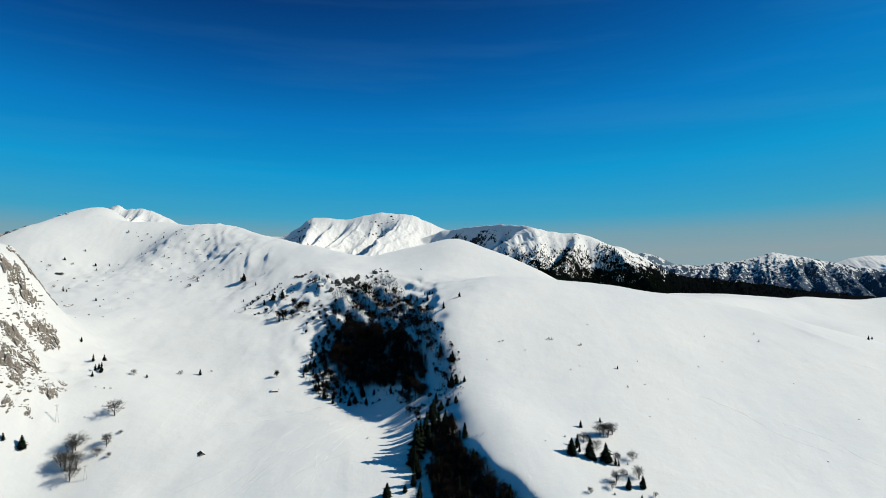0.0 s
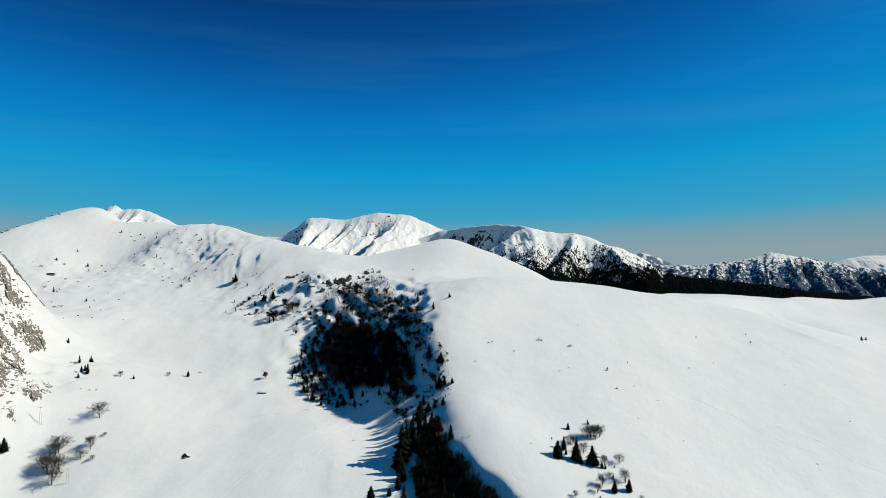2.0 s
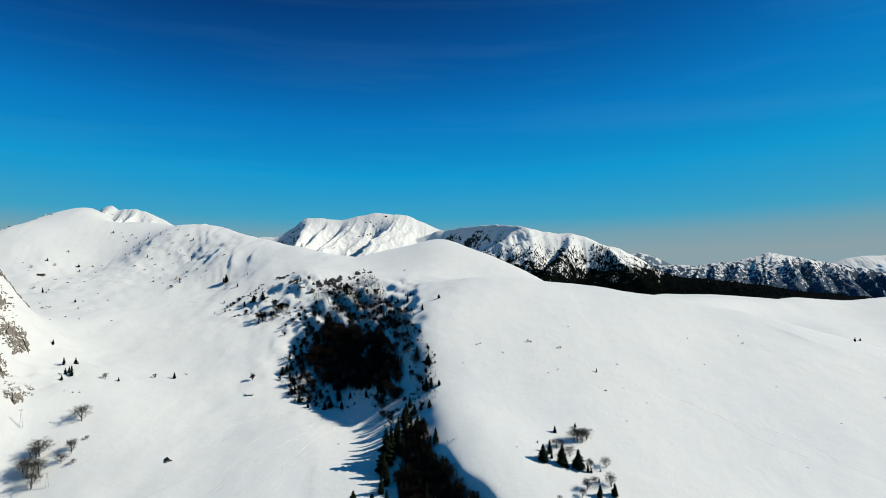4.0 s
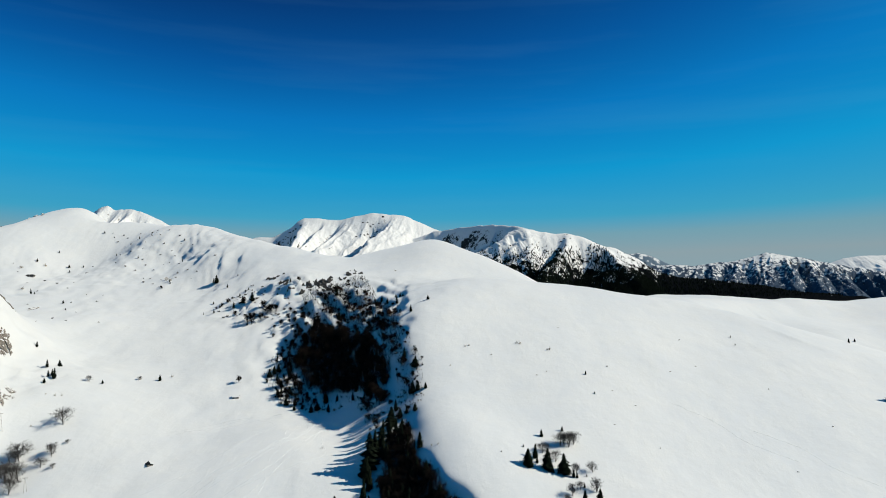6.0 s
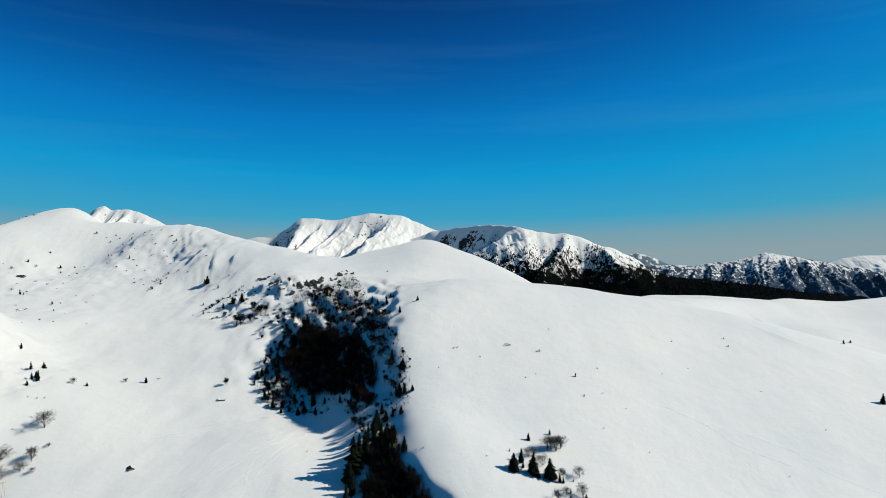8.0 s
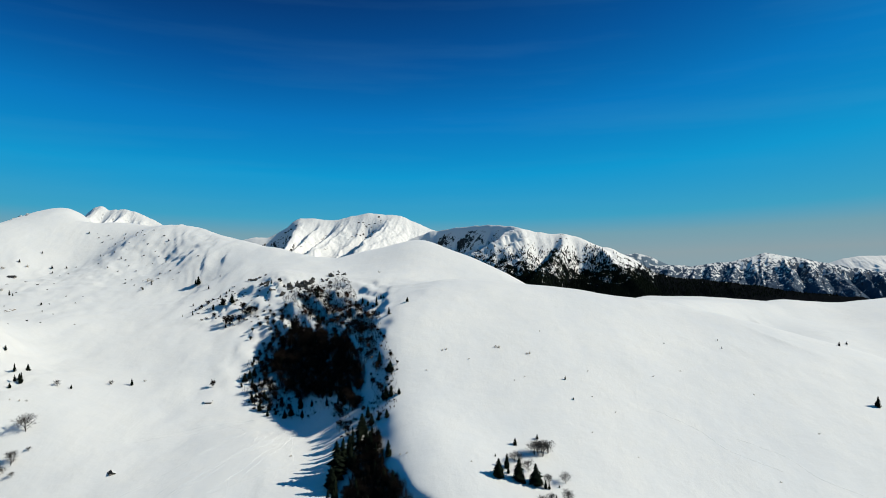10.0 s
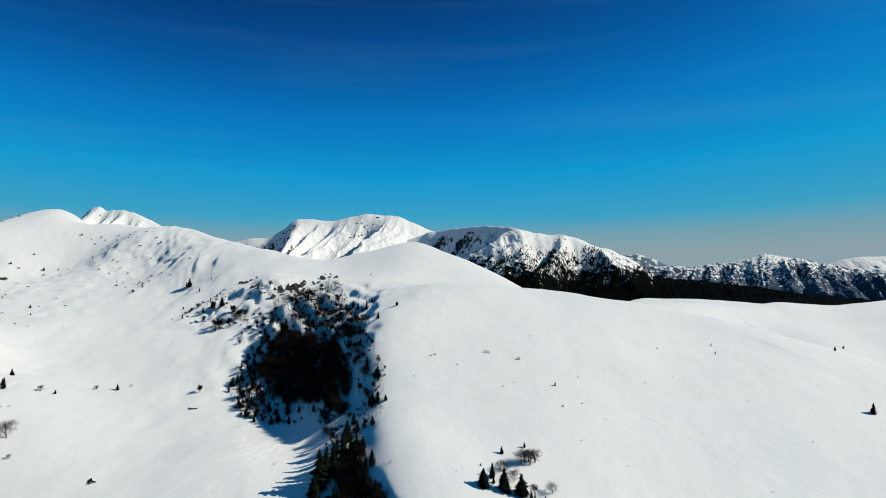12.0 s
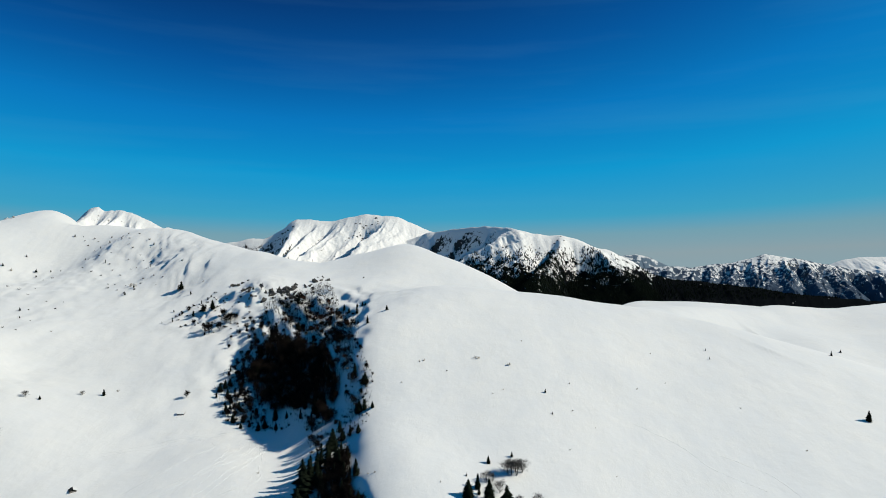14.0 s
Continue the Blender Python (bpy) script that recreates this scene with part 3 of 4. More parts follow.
# ---------------------------------------------------------------- trees
def spruce(seed, slim, full):
    """A spruce 10 m high: drooping boughs of many small sprays round a straight trunk."""
    rnd = random.Random(seed)
    tree = new("spruce_tree")
    bm = bmesh.new()
    limb(bm, (0, 0, -0.8), (0.05, 0, 9.4), 0.17, 0.02, 6)
    part("trunk", bm, BARK, tree)
    bm = bmesh.new()
    z, base = rnd.uniform(0.35, 0.8), slim
    while z < 9.7:
        u = (z - 0.3) / 9.7
        reach = base * (1 - u) ** 0.72 * min(1.0, 0.62 + 1.9 * u) * rnd.uniform(0.85, 1.12) + 0.12
        n = max(4, int(full * (1 - u) ** 0.6))
        turn = rnd.uniform(0, 6.28)
        for k in range(n):
            t = turn + 6.283 * k / n + rnd.uniform(-0.25, 0.25)
            r = reach * rnd.choice((0.55, 0.8, 0.95, 1.05, 1.22))
            c, s = math.cos(t), math.sin(t)
            droop = 0.30 * r + rnd.uniform(-0.08, 0.10)
            wide = 0.24 * r + 0.14
            pts = []
            for f, w, dz in ((0.05, 0.35, 0.28), (0.45, 1.0, 0.12 - droop * 0.35), (0.80, 0.75, -droop * 0.8), (1.0, 0.06, -droop * 0.92 + 0.06)):
                x, y = r * f * c, r * f * s
                pts.append((bm.verts.new((x - s * wide * w, y + c * wide * w, z + dz - 0.13 * w)),
                            bm.verts.new((x, y, z + dz + 0.05)),
                            bm.verts.new((x + s * wide * w, y - c * wide * w, z + dz - 0.13 * w))))
            for p, q in zip(pts, pts[1:]):
                bm.faces.new((p[0], p[1], q[1], q[0]))
                bm.faces.new((p[1], p[2], q[2], q[1]))
        z += 0.30 + 0.20 * (1 - u) + rnd.uniform(0, 0.10)
    limb(bm, (0.05, 0, 9.2), (0.04, 0.02, 10), 0.05, 0.01, 4)
    part("crown", bm, NEEDLES, tree)
    return tagged(tree, "dark green spruce standing in deep snow", "spruce tree")


def bare_tree(seed, spread, stems=1, thick=1.0, mat=None, kind="bare_tree", twigs=8, ragged=0.65):
    """A leafless broadleaf tree 10 m high: limbs, branches and twigs that fill a rounded crown."""
    rnd = random.Random(seed)
    tree = new(kind)
    wood, twig = bmesh.new(), bmesh.new()
    middle, size = Vector((0, 0, 4.6)), Vector((4.9 * spread, 4.9 * spread, 5.3))

    def crown_point(reach):
        d = Vector((rnd.gauss(0, 1), rnd.gauss(0, 1), rnd.gauss(0.15, 1))).normalized() * reach * rnd.uniform(ragged, 1.75 - ragged)
        return middle + Vector((d.x * size.x, d.y * size.y, d.z * size.z))

    feet = [Vector((rnd.gauss(0, 0.5), rnd.gauss(0, 0.5), -0.6)) for k in range(stems)] if stems > 1 else [Vector((0, 0, -0.6))]
    tops = [Vector((f.x * 2.2 + rnd.gauss(0, 0.3), f.y * 2.2 + rnd.gauss(0, 0.3), rnd.uniform(5.5, 7.0))) for f in feet]
    for f, t in zip(feet, tops):
        limb(wood, f, t, 0.20 / stems ** 0.3, 0.07, 6)
    for k in range(17):
        j = k % stems
        a = feet[j].lerp(tops[j], rnd.uniform(0.05, 0.95))
        b = crown_point(0.55)
        b.z = max(b.z, a.z + 0.2)
        limb(wood, a, b, 0.055, 0.032, 4)
        for i in range(7):
            c = a.lerp(b, rnd.uniform(0.35, 1.0))
            d = (b + (crown_point(0.95) - b) * rnd.uniform(0.35, 0.75))
            d.z = max(d.z, 0.5)
            limb(twig, c, d, 0.030 * thick, 0.020 * thick, 3)
            out = (d - Vector((0, 0, 3.5))).normalized()
            for n in range(twigs):
                e = c.lerp(d, rnd.uniform(0.4, 1.0))
                w = (out + Vector((rnd.gauss(0, 0.5), rnd.gauss(0, 0.5), rnd.gauss(0.25, 0.4)))).normalized()
                limb(twig, e, e + w * rnd.uniform(0.6, 1.3), 0.018 * thick, 0.011 * thick, 3)
    part("trunk", wood, BARK, tree)
    part("crown", twig, mat or TWIGS, tree)
    return tagged(tree, "leafless grey-brown broadleaf tree standing in snow", kind.replace("_", " "))


def shrub(seed, mat=None, stems=26):
    """A leafless bush 2 m high, many thin stems out of the snow."""
    mat = mat or TWIGS
    rnd = random.Random(seed)
    bm = bmesh.new()
    for k in range(stems):
        a = Vector((rnd.gauss(0, 0.35), rnd.gauss(0, 0.35), -0.3))
        d = Vector((rnd.gauss(0, 0.4), rnd.gauss(0, 0.4), 1)).normalized()
        b = a + d * rnd.uniform(0.9, 1.7)
        limb(bm, a, b, 0.05, 0.03, 3)
        for j in range(4):
            e = (d + Vector((rnd.gauss(0, 0.6), rnd.gauss(0, 0.6), rnd.gauss(0, 0.3)))).normalized()
            limb(bm, a + (b - a) * rnd.uniform(0.15, 1), a + (b - a) * rnd.uniform(0.3, 1) + e * rnd.uniform(0.4, 0.9), 0.03, 0.015, 3)
    ob = part("shrub", bm, mat)
    return tagged(ob, "small leafless brown shrub poking out of snow", "shrub")


class Stand:
    """Kinds of one plant; the first place of a kind takes the plant itself, the others copies."""

    def __init__(self, kinds, tall):
        self.kinds, self.tall, self.used, self.first = kinds, tall, 0, []

    def put(self, x, y, h, rnd, label, group, wide=1.0):
        k = self.used % len(self.kinds) if self.used < len(self.kinds) else rnd.randrange(len(self.kinds))
        s = h / self.tall
        m = Matrix.Translation((x, y, float(height(x, y)) - 0.05)) @ Matrix.Rotation(rnd.uniform(0, 6.28), 4, "Z") \
            @ Matrix.Rotation(rnd.gauss(0, 0.025), 4, "X") @ Matrix.Diagonal((s * wide, s * wide, s, 1))
        if self.used < len(self.kinds):
            ob = self.kinds[k]
            self.first.append((ob, m))
        else:
            ob = copy_thing(self.kinds[k], m)
        self.used += 1
        tagged(ob, label, group=group)

    def settle(self):
        for ob, m in self.first:
            ob.matrix_basis = m


SPRUCE_GROVE = [(71.4, 291.5, 3.5), (82.8, 296.5, 2.7), (61, 266.5, 7.8), (65.4, 273.5, 6.6), (69.7, 266.5, 9.6), (77.2, 265.5, 8.5), (80.7, 263, 3.7), (82.3, 263, 2.4), (87, 264.5, 1.3), (84.1, 257, 2.3), (82.2, 248.5, 5.2), (88.8, 249.5, 5.5), (74.6, 244, 1.2), (86, 243, 2), (60.8, 280, 1.4), (71.7, 265, 2.7), (65.7, 270, 3.5)]
BARE_GROVE = [(69.6, 278.5, 5.6), (79.7, 285, 6.9), (81.4, 285, 7.5), (83.4, 285, 7.5), (86.2, 286.5, 6.9), (74.7, 273, 6), (82.2, 265.5, 5.3), (90.4, 267.5, 5.4), (88.7, 255, 6.4), (77.7, 251.5, 6.1), (74.3, 247, 4.2), (82, 255.5, 4.1), (63.7, 242.5, 3.2), (92.5, 244.5, 2.5), (72, 279.5, 4.5)]
SPRUCE_EDGE = [(-1.6, 367.5, 7), (6.1, 356, 7.2), (4.7, 357, 5), (6.9, 353.5, 2.1), (5.3, 338, 7.5), (3.4, 339, 5.5), (8.3, 337.5, 5.8), (12.8, 335.5, 3.7), (7.4, 320.5, 4.8), (4.7, 303.5, 6.7), (11.3, 287, 8.1), (-4, 331.5, 7), (-5.6, 319.5, 11.6), (0.9, 301.5, 9.1), (-1, 323.5, 5.9), (-13.7, 290, 18.1), (-9.4, 302.5, 10.3), (-12.7, 275.5, 6.1), (-26.3, 264.5, 7.4), (-18, 266.5, 4), (-3.7, 264.5, 5.3), (-11, 261.5, 8.4), (-3.4, 257, 5.2), (2.6, 324, 3.9), (-7.3, 292, 12.3), (-4.9, 303.5, 11.6), (-2.2, 310.5, 8.1), (-11.6, 294.5, 13.6), (-15.8, 286, 8.6)]
SPRUCE_ROW = [(-6, 313, 9), (-9, 309, 11), (-12, 299, 12), (-14, 282, 12), (-12, 277, 10), (-14, 270, 10), (-11, 256, 9)]
SPRUCE_BOWL = [(-19, 364, 6.6), (-25.8, 366.5, 6.6), (-55.4, 389.5, 7.1), (-69.9, 397, 4.8), (-60.2, 384, 5.8), (-83.9, 405, 5.7), (-82.6, 391, 5.5), (-75.4, 384.5, 3.5), (-70.7, 386.5, 3.5), (-27.6, 481, 6.3), (-21.7, 469.5, 4.7), (-12.3, 448, 7.2), (-11.4, 470.5, 3.8), (-8.9, 467, 2.8), (0.4, 409.5, 5.4), (12.3, 421, 3.4), (-15.7, 474.5, 2.9), (-68.7, 502, 8.1), (-150.1, 525.5, 8.5), (-160.3, 529.5, 6.9), (-166.9, 525, 5.3), (-184.3, 523.5, 4.2), (-163.7, 555.5, 2.8), (-169.4, 548, 3.3), (-192.6, 578, 4.1), (-214.5, 605.5, 8.5), (-217.8, 606.5, 5.5), (-190.4, 601, 2.4), (-194, 546.5, 2.7), (-195.4, 527.5, 2.1), (-183, 533.5, 3.2), (-144.2, 494.5, 3)]
SPRUCE_BOWL_B = [(-117.6, 534, 4.3), (-103.1, 422, 5.9), (-100.3, 424.5, 6.8), (-97.8, 426.5, 6), (-61.2, 471.5, 7.6), (-40.7, 430, 8.6), (-28.7, 446, 6.3), (-79.7, 430.5, 7.8), (-52.3, 419, 9.3), (-33.4, 395, 7.9), (-91.3, 401.5, 4), (-57.4, 396.5, 5.6)]
BARE_BOWL = [(-136.5, 514, 7.2), (-130.7, 505, 9.1), (-140.3, 494, 10.4), (-133, 497, 7), (-126.2, 504, 8.1), (-122, 503.5, 6.1), (-107, 486, 5.9), (-158.5, 529, 6.4), (-180.1, 533, 4.3), (-177.4, 539.5, 4.9), (-162.3, 515.5, 4.7), (-145.9, 498.5, 6.5), (-108.5, 529, 5.3), (-122.9, 415.5, 5.4), (-22.4, 348, 8.4), (-17.3, 352, 10.6), (-14.7, 347, 9.8), (-12.6, 349, 7.7), (-20.2, 359.5, 8.7)]
SPRUCE_MEADOW = [(-268.7, 417.5, 4.2), (-248.1, 398.5, 5.6), (-245.2, 407, 4.9), (-240.3, 388.5, 4.7), (-235.8, 387.5, 7.8), (-240.7, 393, 4.7), (-236.8, 379.5, 3.4), (-180.1, 417, 4.6), (-208.4, 395.5, 2.8), (-242.6, 310, 4.7), (-234.9, 313.5, 7.9)]
BARE_MEADOW = [(-202.3, 346.5, 10.8), (-202.8, 305, 10.4), (-209.3, 312, 11.9), (-203.7, 312.5, 11.3), (-211.5, 323.5, 11.7), (-213.1, 322, 8.4), (-195.1, 326.5, 7.9), (-196.7, 319.5, 6.1), (-189.3, 318.5, 3.2), (-216.5, 394, 4.8), (-193.4, 415, 3.3), (-191.8, 334.5, 2.7), (-213.5, 314, 9.5)]
SPRUCE_HIGH = [(-407.7, 603, 6.1), (-402.6, 601, 3), (-353.5, 572.5, 3.5), (-450.9, 729.5, 4.4), (-443.4, 719, 2.9), (-434.1, 731.5, 2.9), (-484.5, 720, 4.3), (-474.9, 746.5, 3), (-439.5, 786, 3.2), (-378.6, 761.5, 3.8), (-395.6, 738, 3), (-344.6, 694.5, 4.2), (-296.5, 712, 2.9), (-282.6, 676.5, 3.4), (-275.3, 612, 3.1), (-386.3, 754.5, 3), (-330.6, 541.5, 2.2), (-273.4, 625, 3.8)]
SPRUCE_RIGHT = [(108, 347.5, 2.4), (108.7, 330.5, 1.3), (230.1, 416, 1.7), (227.4, 404.5, 1.6), (328.3, 433.5, 3.5), (389.7, 510.5, 2.6)]
SHRUBS = [(39.4, 369.5, 1.5), (37.1, 368.5, 1.5), (70.3, 374, 2.3), (72.1, 373.5, 1.9), (90.6, 369, 2.2), (88.9, 368.5, 1.5), (164.1, 361, 1.1), (123.7, 357.5, 1.1), (120.1, 334.5, 1), (78.2, 344, 1), (84.6, 347.5, 0.9), (185.2, 372, 0.9), (111.9, 304, 0.9), (49.5, 272, 0.8), (193.5, 282.5, 0.9), (187.3, 403, 1.2), (129.6, 323, 0.8), (130.1, 290, 0.7), (-174.2, 423.5, 2.1), (-280.6, 633.5, 5.1), (-273.9, 627.5, 4.4), (-473.3, 718.5, 4.3), (-429.4, 620.5, 3.7), (-491.4, 703, 4.2), (-280.3, 509.5, 1.5), (-218.1, 342, 1), (-220.2, 365.5, 1.5), (-217.3, 367.5, 1.5), (-225.1, 364.5, 1.1), (17.1, 283.5, 1.1), (20.1, 282, 1.1), (-193.9, 415.5, 2.1)]
SHRUBS_B = [(236.1, 319, 1), (220.5, 353, 0.9), (53.2, 362.5, 1.1), (-42.7, 316.5, 1.3), (27.5, 351, 1.1), (101.4, 394, 1), (-21.7, 552, 2.2), (-44.1, 521.5, 2.6), (-49.1, 519.5, 3.1)]
SPRUCE_RIGHT_B = [(290, 347.9, 6.3), (289.1, 348.4, 2.5)]
WOOD = [(-85, 453), (-80, 463), (-73, 462), (-65, 452), (-59, 459), (-50, 439), (-40, 428), (-32, 423), (-23, 399), (-15, 383), (-10, 368), (-12, 357), (-19, 369), (-23, 360), (-33, 376), (-39, 380), (-50, 398), (-59, 398), (-67, 407), (-72, 406), (-79, 424), (-85, 427), (-86, 440)]
GULLY_WOOD = [(-5, 297), (4, 309), (10, 281), (21, 262), (32, 246), (36, 240), (24, 248), (4, 253), (-4, 257), (-7, 274)]
RIM = [(-11, 394), (-3, 389), (10, 360), (12, 324), (2, 328), (-7, 347), (-6, 365)]
UPPER_BOWL = [(-101, 511), (-92, 525), (-68, 532), (-56, 550), (-32, 490), (-9, 439), (-3, 389), (-7, 370), (-12, 389), (-33, 432), (-49, 453), (-60, 475), (-79, 483), (-93, 468)]
WOOD_EDGE = [(-107, 441), (-101, 464), (-94, 471), (-85, 453), (-86, 440), (-85, 427), (-79, 424), (-72, 406), (-67, 407), (-59, 385), (-80, 389), (-100, 410)]
HEATH = [(-87, 513), (-66, 519), (-34, 487), (-11, 420), (-4, 380), (-10, 373), (-25, 416), (-43, 437), (-56, 463), (-73, 471)]
LOWER_BOWL = [(-109, 425), (-100, 446), (-89, 432), (-75, 414), (-53, 395), (-16, 354), (-17, 340), (-34, 363), (-63, 381), (-88, 392)]
LEFT_BOWL = [(-189, 531), (-162, 567), (-120, 533), (-106, 515), (-110, 488), (-142, 496), (-172, 511)]
SPUR_FACE = [(-300, 381), (-299, 400), (-294, 409), (-280, 404), (-271, 394), (-272, 374), (-258, 364), (-239, 350), (-244, 334), (-242, 324), (-250, 317)]
WEST_FRINGE = [(-92, 400), (-100, 430), (-97, 455), (-84, 462), (-84, 425), (-66, 392), (-80, 388)]
LEFT_EDGE = [(-120, 470), (-110, 502), (-88, 492), (-86, 455), (-100, 445)]
LINK = [(-35, 372), (-18, 356), (-7, 345), (5, 330), (2, 316), (-12, 310), (-24, 342)]
HIGH_SLOPE = [(-454, 792), (-382, 785), (-290, 722), (-217, 627), (-236, 610), (-280, 612), (-371, 690)]
WEST_SLOPE = [(-520, 724), (-458, 767), (-351, 666), (-297, 515), (-288, 425), (-296, 406)]
SPUR_ROCKS = [(-312, 408, 6), (-308, 411, 5), (-305, 413, 6), (-303, 416, 5), (-300, 420, 4), (-299, 425, 3.5), (-297, 430, 3), (-303.2, 388.5, 10.2), (-300.7, 396.5, 6.4), (-294.9, 393, 7.9), (-291.7, 392.5, 7.1), (-290.6, 398, 4.8), (-292.8, 382, 3.8), (-276.9, 358, 10.8), (-282.4, 380, 6.9), (-277.9, 366.5, 8.1), (-278.5, 390.5, 8.6), (-274.9, 391, 10.2), (-273.7, 385.5, 7), (-278.2, 398.5, 4.8), (-260.4, 334.5, 11.4), (-262.6, 351, 10.6), (-270.2, 367, 6.6), (-258.1, 339.5, 7.5), (-252.5, 333, 4.7), (-242.2, 344.5, 7.6), (-243.2, 353.5, 6.4), (-245.4, 362, 4.4), (-250.3, 321.5, 4.5), (-241, 326.5, 3.3), (-276.8, 385.5, 5.4), (-284.3, 390.5, 3.9), (-366.3, 548.5, 6.6), (-267.6, 341.5, 6.9)]
BAND_ROCKS = [(-142.1, 565.8, 4.4), (-137.7, 563.7, 5), (-127.3, 543.2, 4.8), (-122, 533.7, 4.2), (-117.1, 527.1, 3.1), (-127.8, 539.2, 4.2), (-100.2, 525.6, 4.6), (-96.4, 526.5, 5.1), (-92.8, 529, 5.2), (-89.4, 530, 5.2), (-85.8, 532.5, 5.2), (-82.5, 536.5, 4.2), (-86.2, 524.5, 4.6), (-74.3, 537.4, 3.2), (-71.4, 544.4, 3.7), (-67.3, 551.9, 4.3), (-65.2, 568.4, 3.3), (-60.7, 554.4, 3.3), (-73.3, 518.9, 3.5), (-61.7, 507.4, 4), (-78.7, 513, 4)]
SKYLINE_ROCKS = [(-602, 752, 12), (-610, 748, 10), (-596, 760, 8), (-556, 800, 6), (-548, 820, 5), (-593, 756, 14), (-587, 758, 12), (-579, 762, 7), (-571, 772, 7), (-565, 816, 9), (-571, 838, 10), (-565, 844, 7)]
HUTS = [(-136.8, 318.5), (-119.0, 398.5), (-471.5, 690.5)]
POLES = [(-229.1, 333.5, 10.7), (-193.9, 304.5, 8.0), (-284.7, 379.5, 10.3), (-288.2, 379.0, 9.5)]
SPRUCES = Stand([spruce(1, 2.7, 12), spruce(2, 2.3, 11), spruce(3, 3.2, 13), spruce(4, 2.0, 10), spruce(5, 2.6, 12), spruce(6, 3.6, 13)], 10.0)
BARES = Stand([bare_tree(11, 1.2, 1, 0.62, GREY_TWIGS, "bare_tree", 15, 0.78), bare_tree(12, 1.35, 1, 0.62, GREY_TWIGS, "bare_tree", 15, 0.78), bare_tree(13, 1.0, 1, 0.62, GREY_TWIGS, "bare_tree", 15, 0.78), bare_tree(14, 0.85, 3, 0.62, GREY_TWIGS, "bare_tree", 15, 0.78), bare_tree(15, 1.15, 2, 0.62, GREY_TWIGS, "bare_tree", 15, 0.78)], 10.0)
THICKS = Stand([bare_tree(41, 1.1, 2, 2.2, None, "coppiced_tree"), bare_tree(42, 1.3, 3, 2.2, None, "coppiced_tree"), bare_tree(43, 0.9, 1, 2.2, None, "beech_tree"), bare_tree(44, 1.1, 1, 2.3, None, "beech_tree")], 10.0)
RUSSETS = Stand([bare_tree(51, 1.2, 3, 2.2, RUSSET, "russet_tree"), bare_tree(52, 1.4, 2, 2.2, RUSSET, "russet_tree"), bare_tree(53, 1.1, 3, 2.2, RUSSET, "russet_tree")], 10.0)
BUSHES = Stand([shrub(21), shrub(22), shrub(23), shrub(24)], 2.0)
TUFTS = Stand([shrub(31, STRAW, 10), shrub(32, STRAW, 12), shrub(33, STRAW, 9)], 2.0)
rnd = random.Random(5)

for x, y, h in SPRUCE_GROVE:
    SPRUCES.put(x, y, h * 1.05, rnd, "dark spruce in a small grove on the sunlit slope", "grove on the sunlit slope", 1.2)
for x, y, h in SPRUCE_EDGE:
    SPRUCES.put(x, y, h, rnd, "dark spruce on the snowy edge of the gully", "spruces along the gully edge", 1.15)
for x, y, h in SPRUCE_ROW:
    SPRUCES.put(x, y, h, rnd, "slim dark spruce on the snowy edge of the gully", "spruces along the gully edge", 0.95)
for x, y, h in SPRUCE_BOWL + SPRUCE_BOWL_B:
    SPRUCES.put(x, y, h, rnd, "dark spruce on the shaded slope of the hollow", "spruces of the shaded hollow", 1.2)
for x, y, h in SPRUCE_MEADOW:
    SPRUCES.put(x, y, h, rnd, "lone dark spruce on the snowy valley floor", "spruces of the valley", 1.15)
for x, y, h in SPRUCE_HIGH:
    SPRUCES.put(x, y, h, rnd, "small far spruce on the high snow slope", "spruces of the high slope", 1.15)
for x, y, h in SPRUCE_RIGHT + SPRUCE_RIGHT_B:
    SPRUCES.put(x, y, h, rnd, "small lone spruce on the open snow slope", "spruces of the open slope", 1.15)
for x, y, h in BARE_GROVE:
    BARES.put(x, y, h * 1.15, rnd, "leafless pale tree in a small grove on the sunlit slope", "grove on the sunlit slope", 1.2)
for x, y, h in BARE_BOWL:
    THICKS.put(x, y, h * 1.2, rnd, "leafless brown tree on the slope of the hollow", "bare trees of the hollow", 1.0)
for x, y, h in BARE_MEADOW:
    BARES.put(x, y, h * 1.12, rnd, "large leafless grey tree on the valley floor", "bare trees of the valley", 1.3)
for x, y, h in SHRUBS + SHRUBS_B:
    TUFTS.put(x, y, h * 1.1, rnd, "small dry pale shrub half buried in snow", "shrubs in the snow", 0.9)

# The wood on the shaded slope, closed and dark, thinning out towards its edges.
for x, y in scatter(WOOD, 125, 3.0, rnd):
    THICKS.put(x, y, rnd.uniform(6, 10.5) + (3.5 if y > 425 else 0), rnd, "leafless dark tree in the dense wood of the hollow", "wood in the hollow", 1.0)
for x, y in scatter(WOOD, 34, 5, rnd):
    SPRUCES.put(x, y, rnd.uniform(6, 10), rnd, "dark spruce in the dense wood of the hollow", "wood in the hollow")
MIDDLE = (sum(p[0] for p in WOOD) / len(WOOD), sum(p[1] for p in WOOD) / len(WOOD))
FRINGE = [(MIDDLE[0] + (x - MIDDLE[0]) * 1.35, MIDDLE[1] + (y - MIDDLE[1]) * 1.25) for x, y in WOOD]
for x, y in scatter(LEFT_EDGE, 18, 4, rnd):
    THICKS.put(x, y, rnd.uniform(3.5, 7.5), rnd, "leafless dark tree on the broken slope beside the wood", "trees of the broken slope", 0.95)
for x, y in scatter(WEST_FRINGE, 22, 4, rnd):
    THICKS.put(x, y, rnd.uniform(5.5, 9.5), rnd, "leafless tree in the blue shade at the edge of the wood", "wood in the hollow", 0.9)
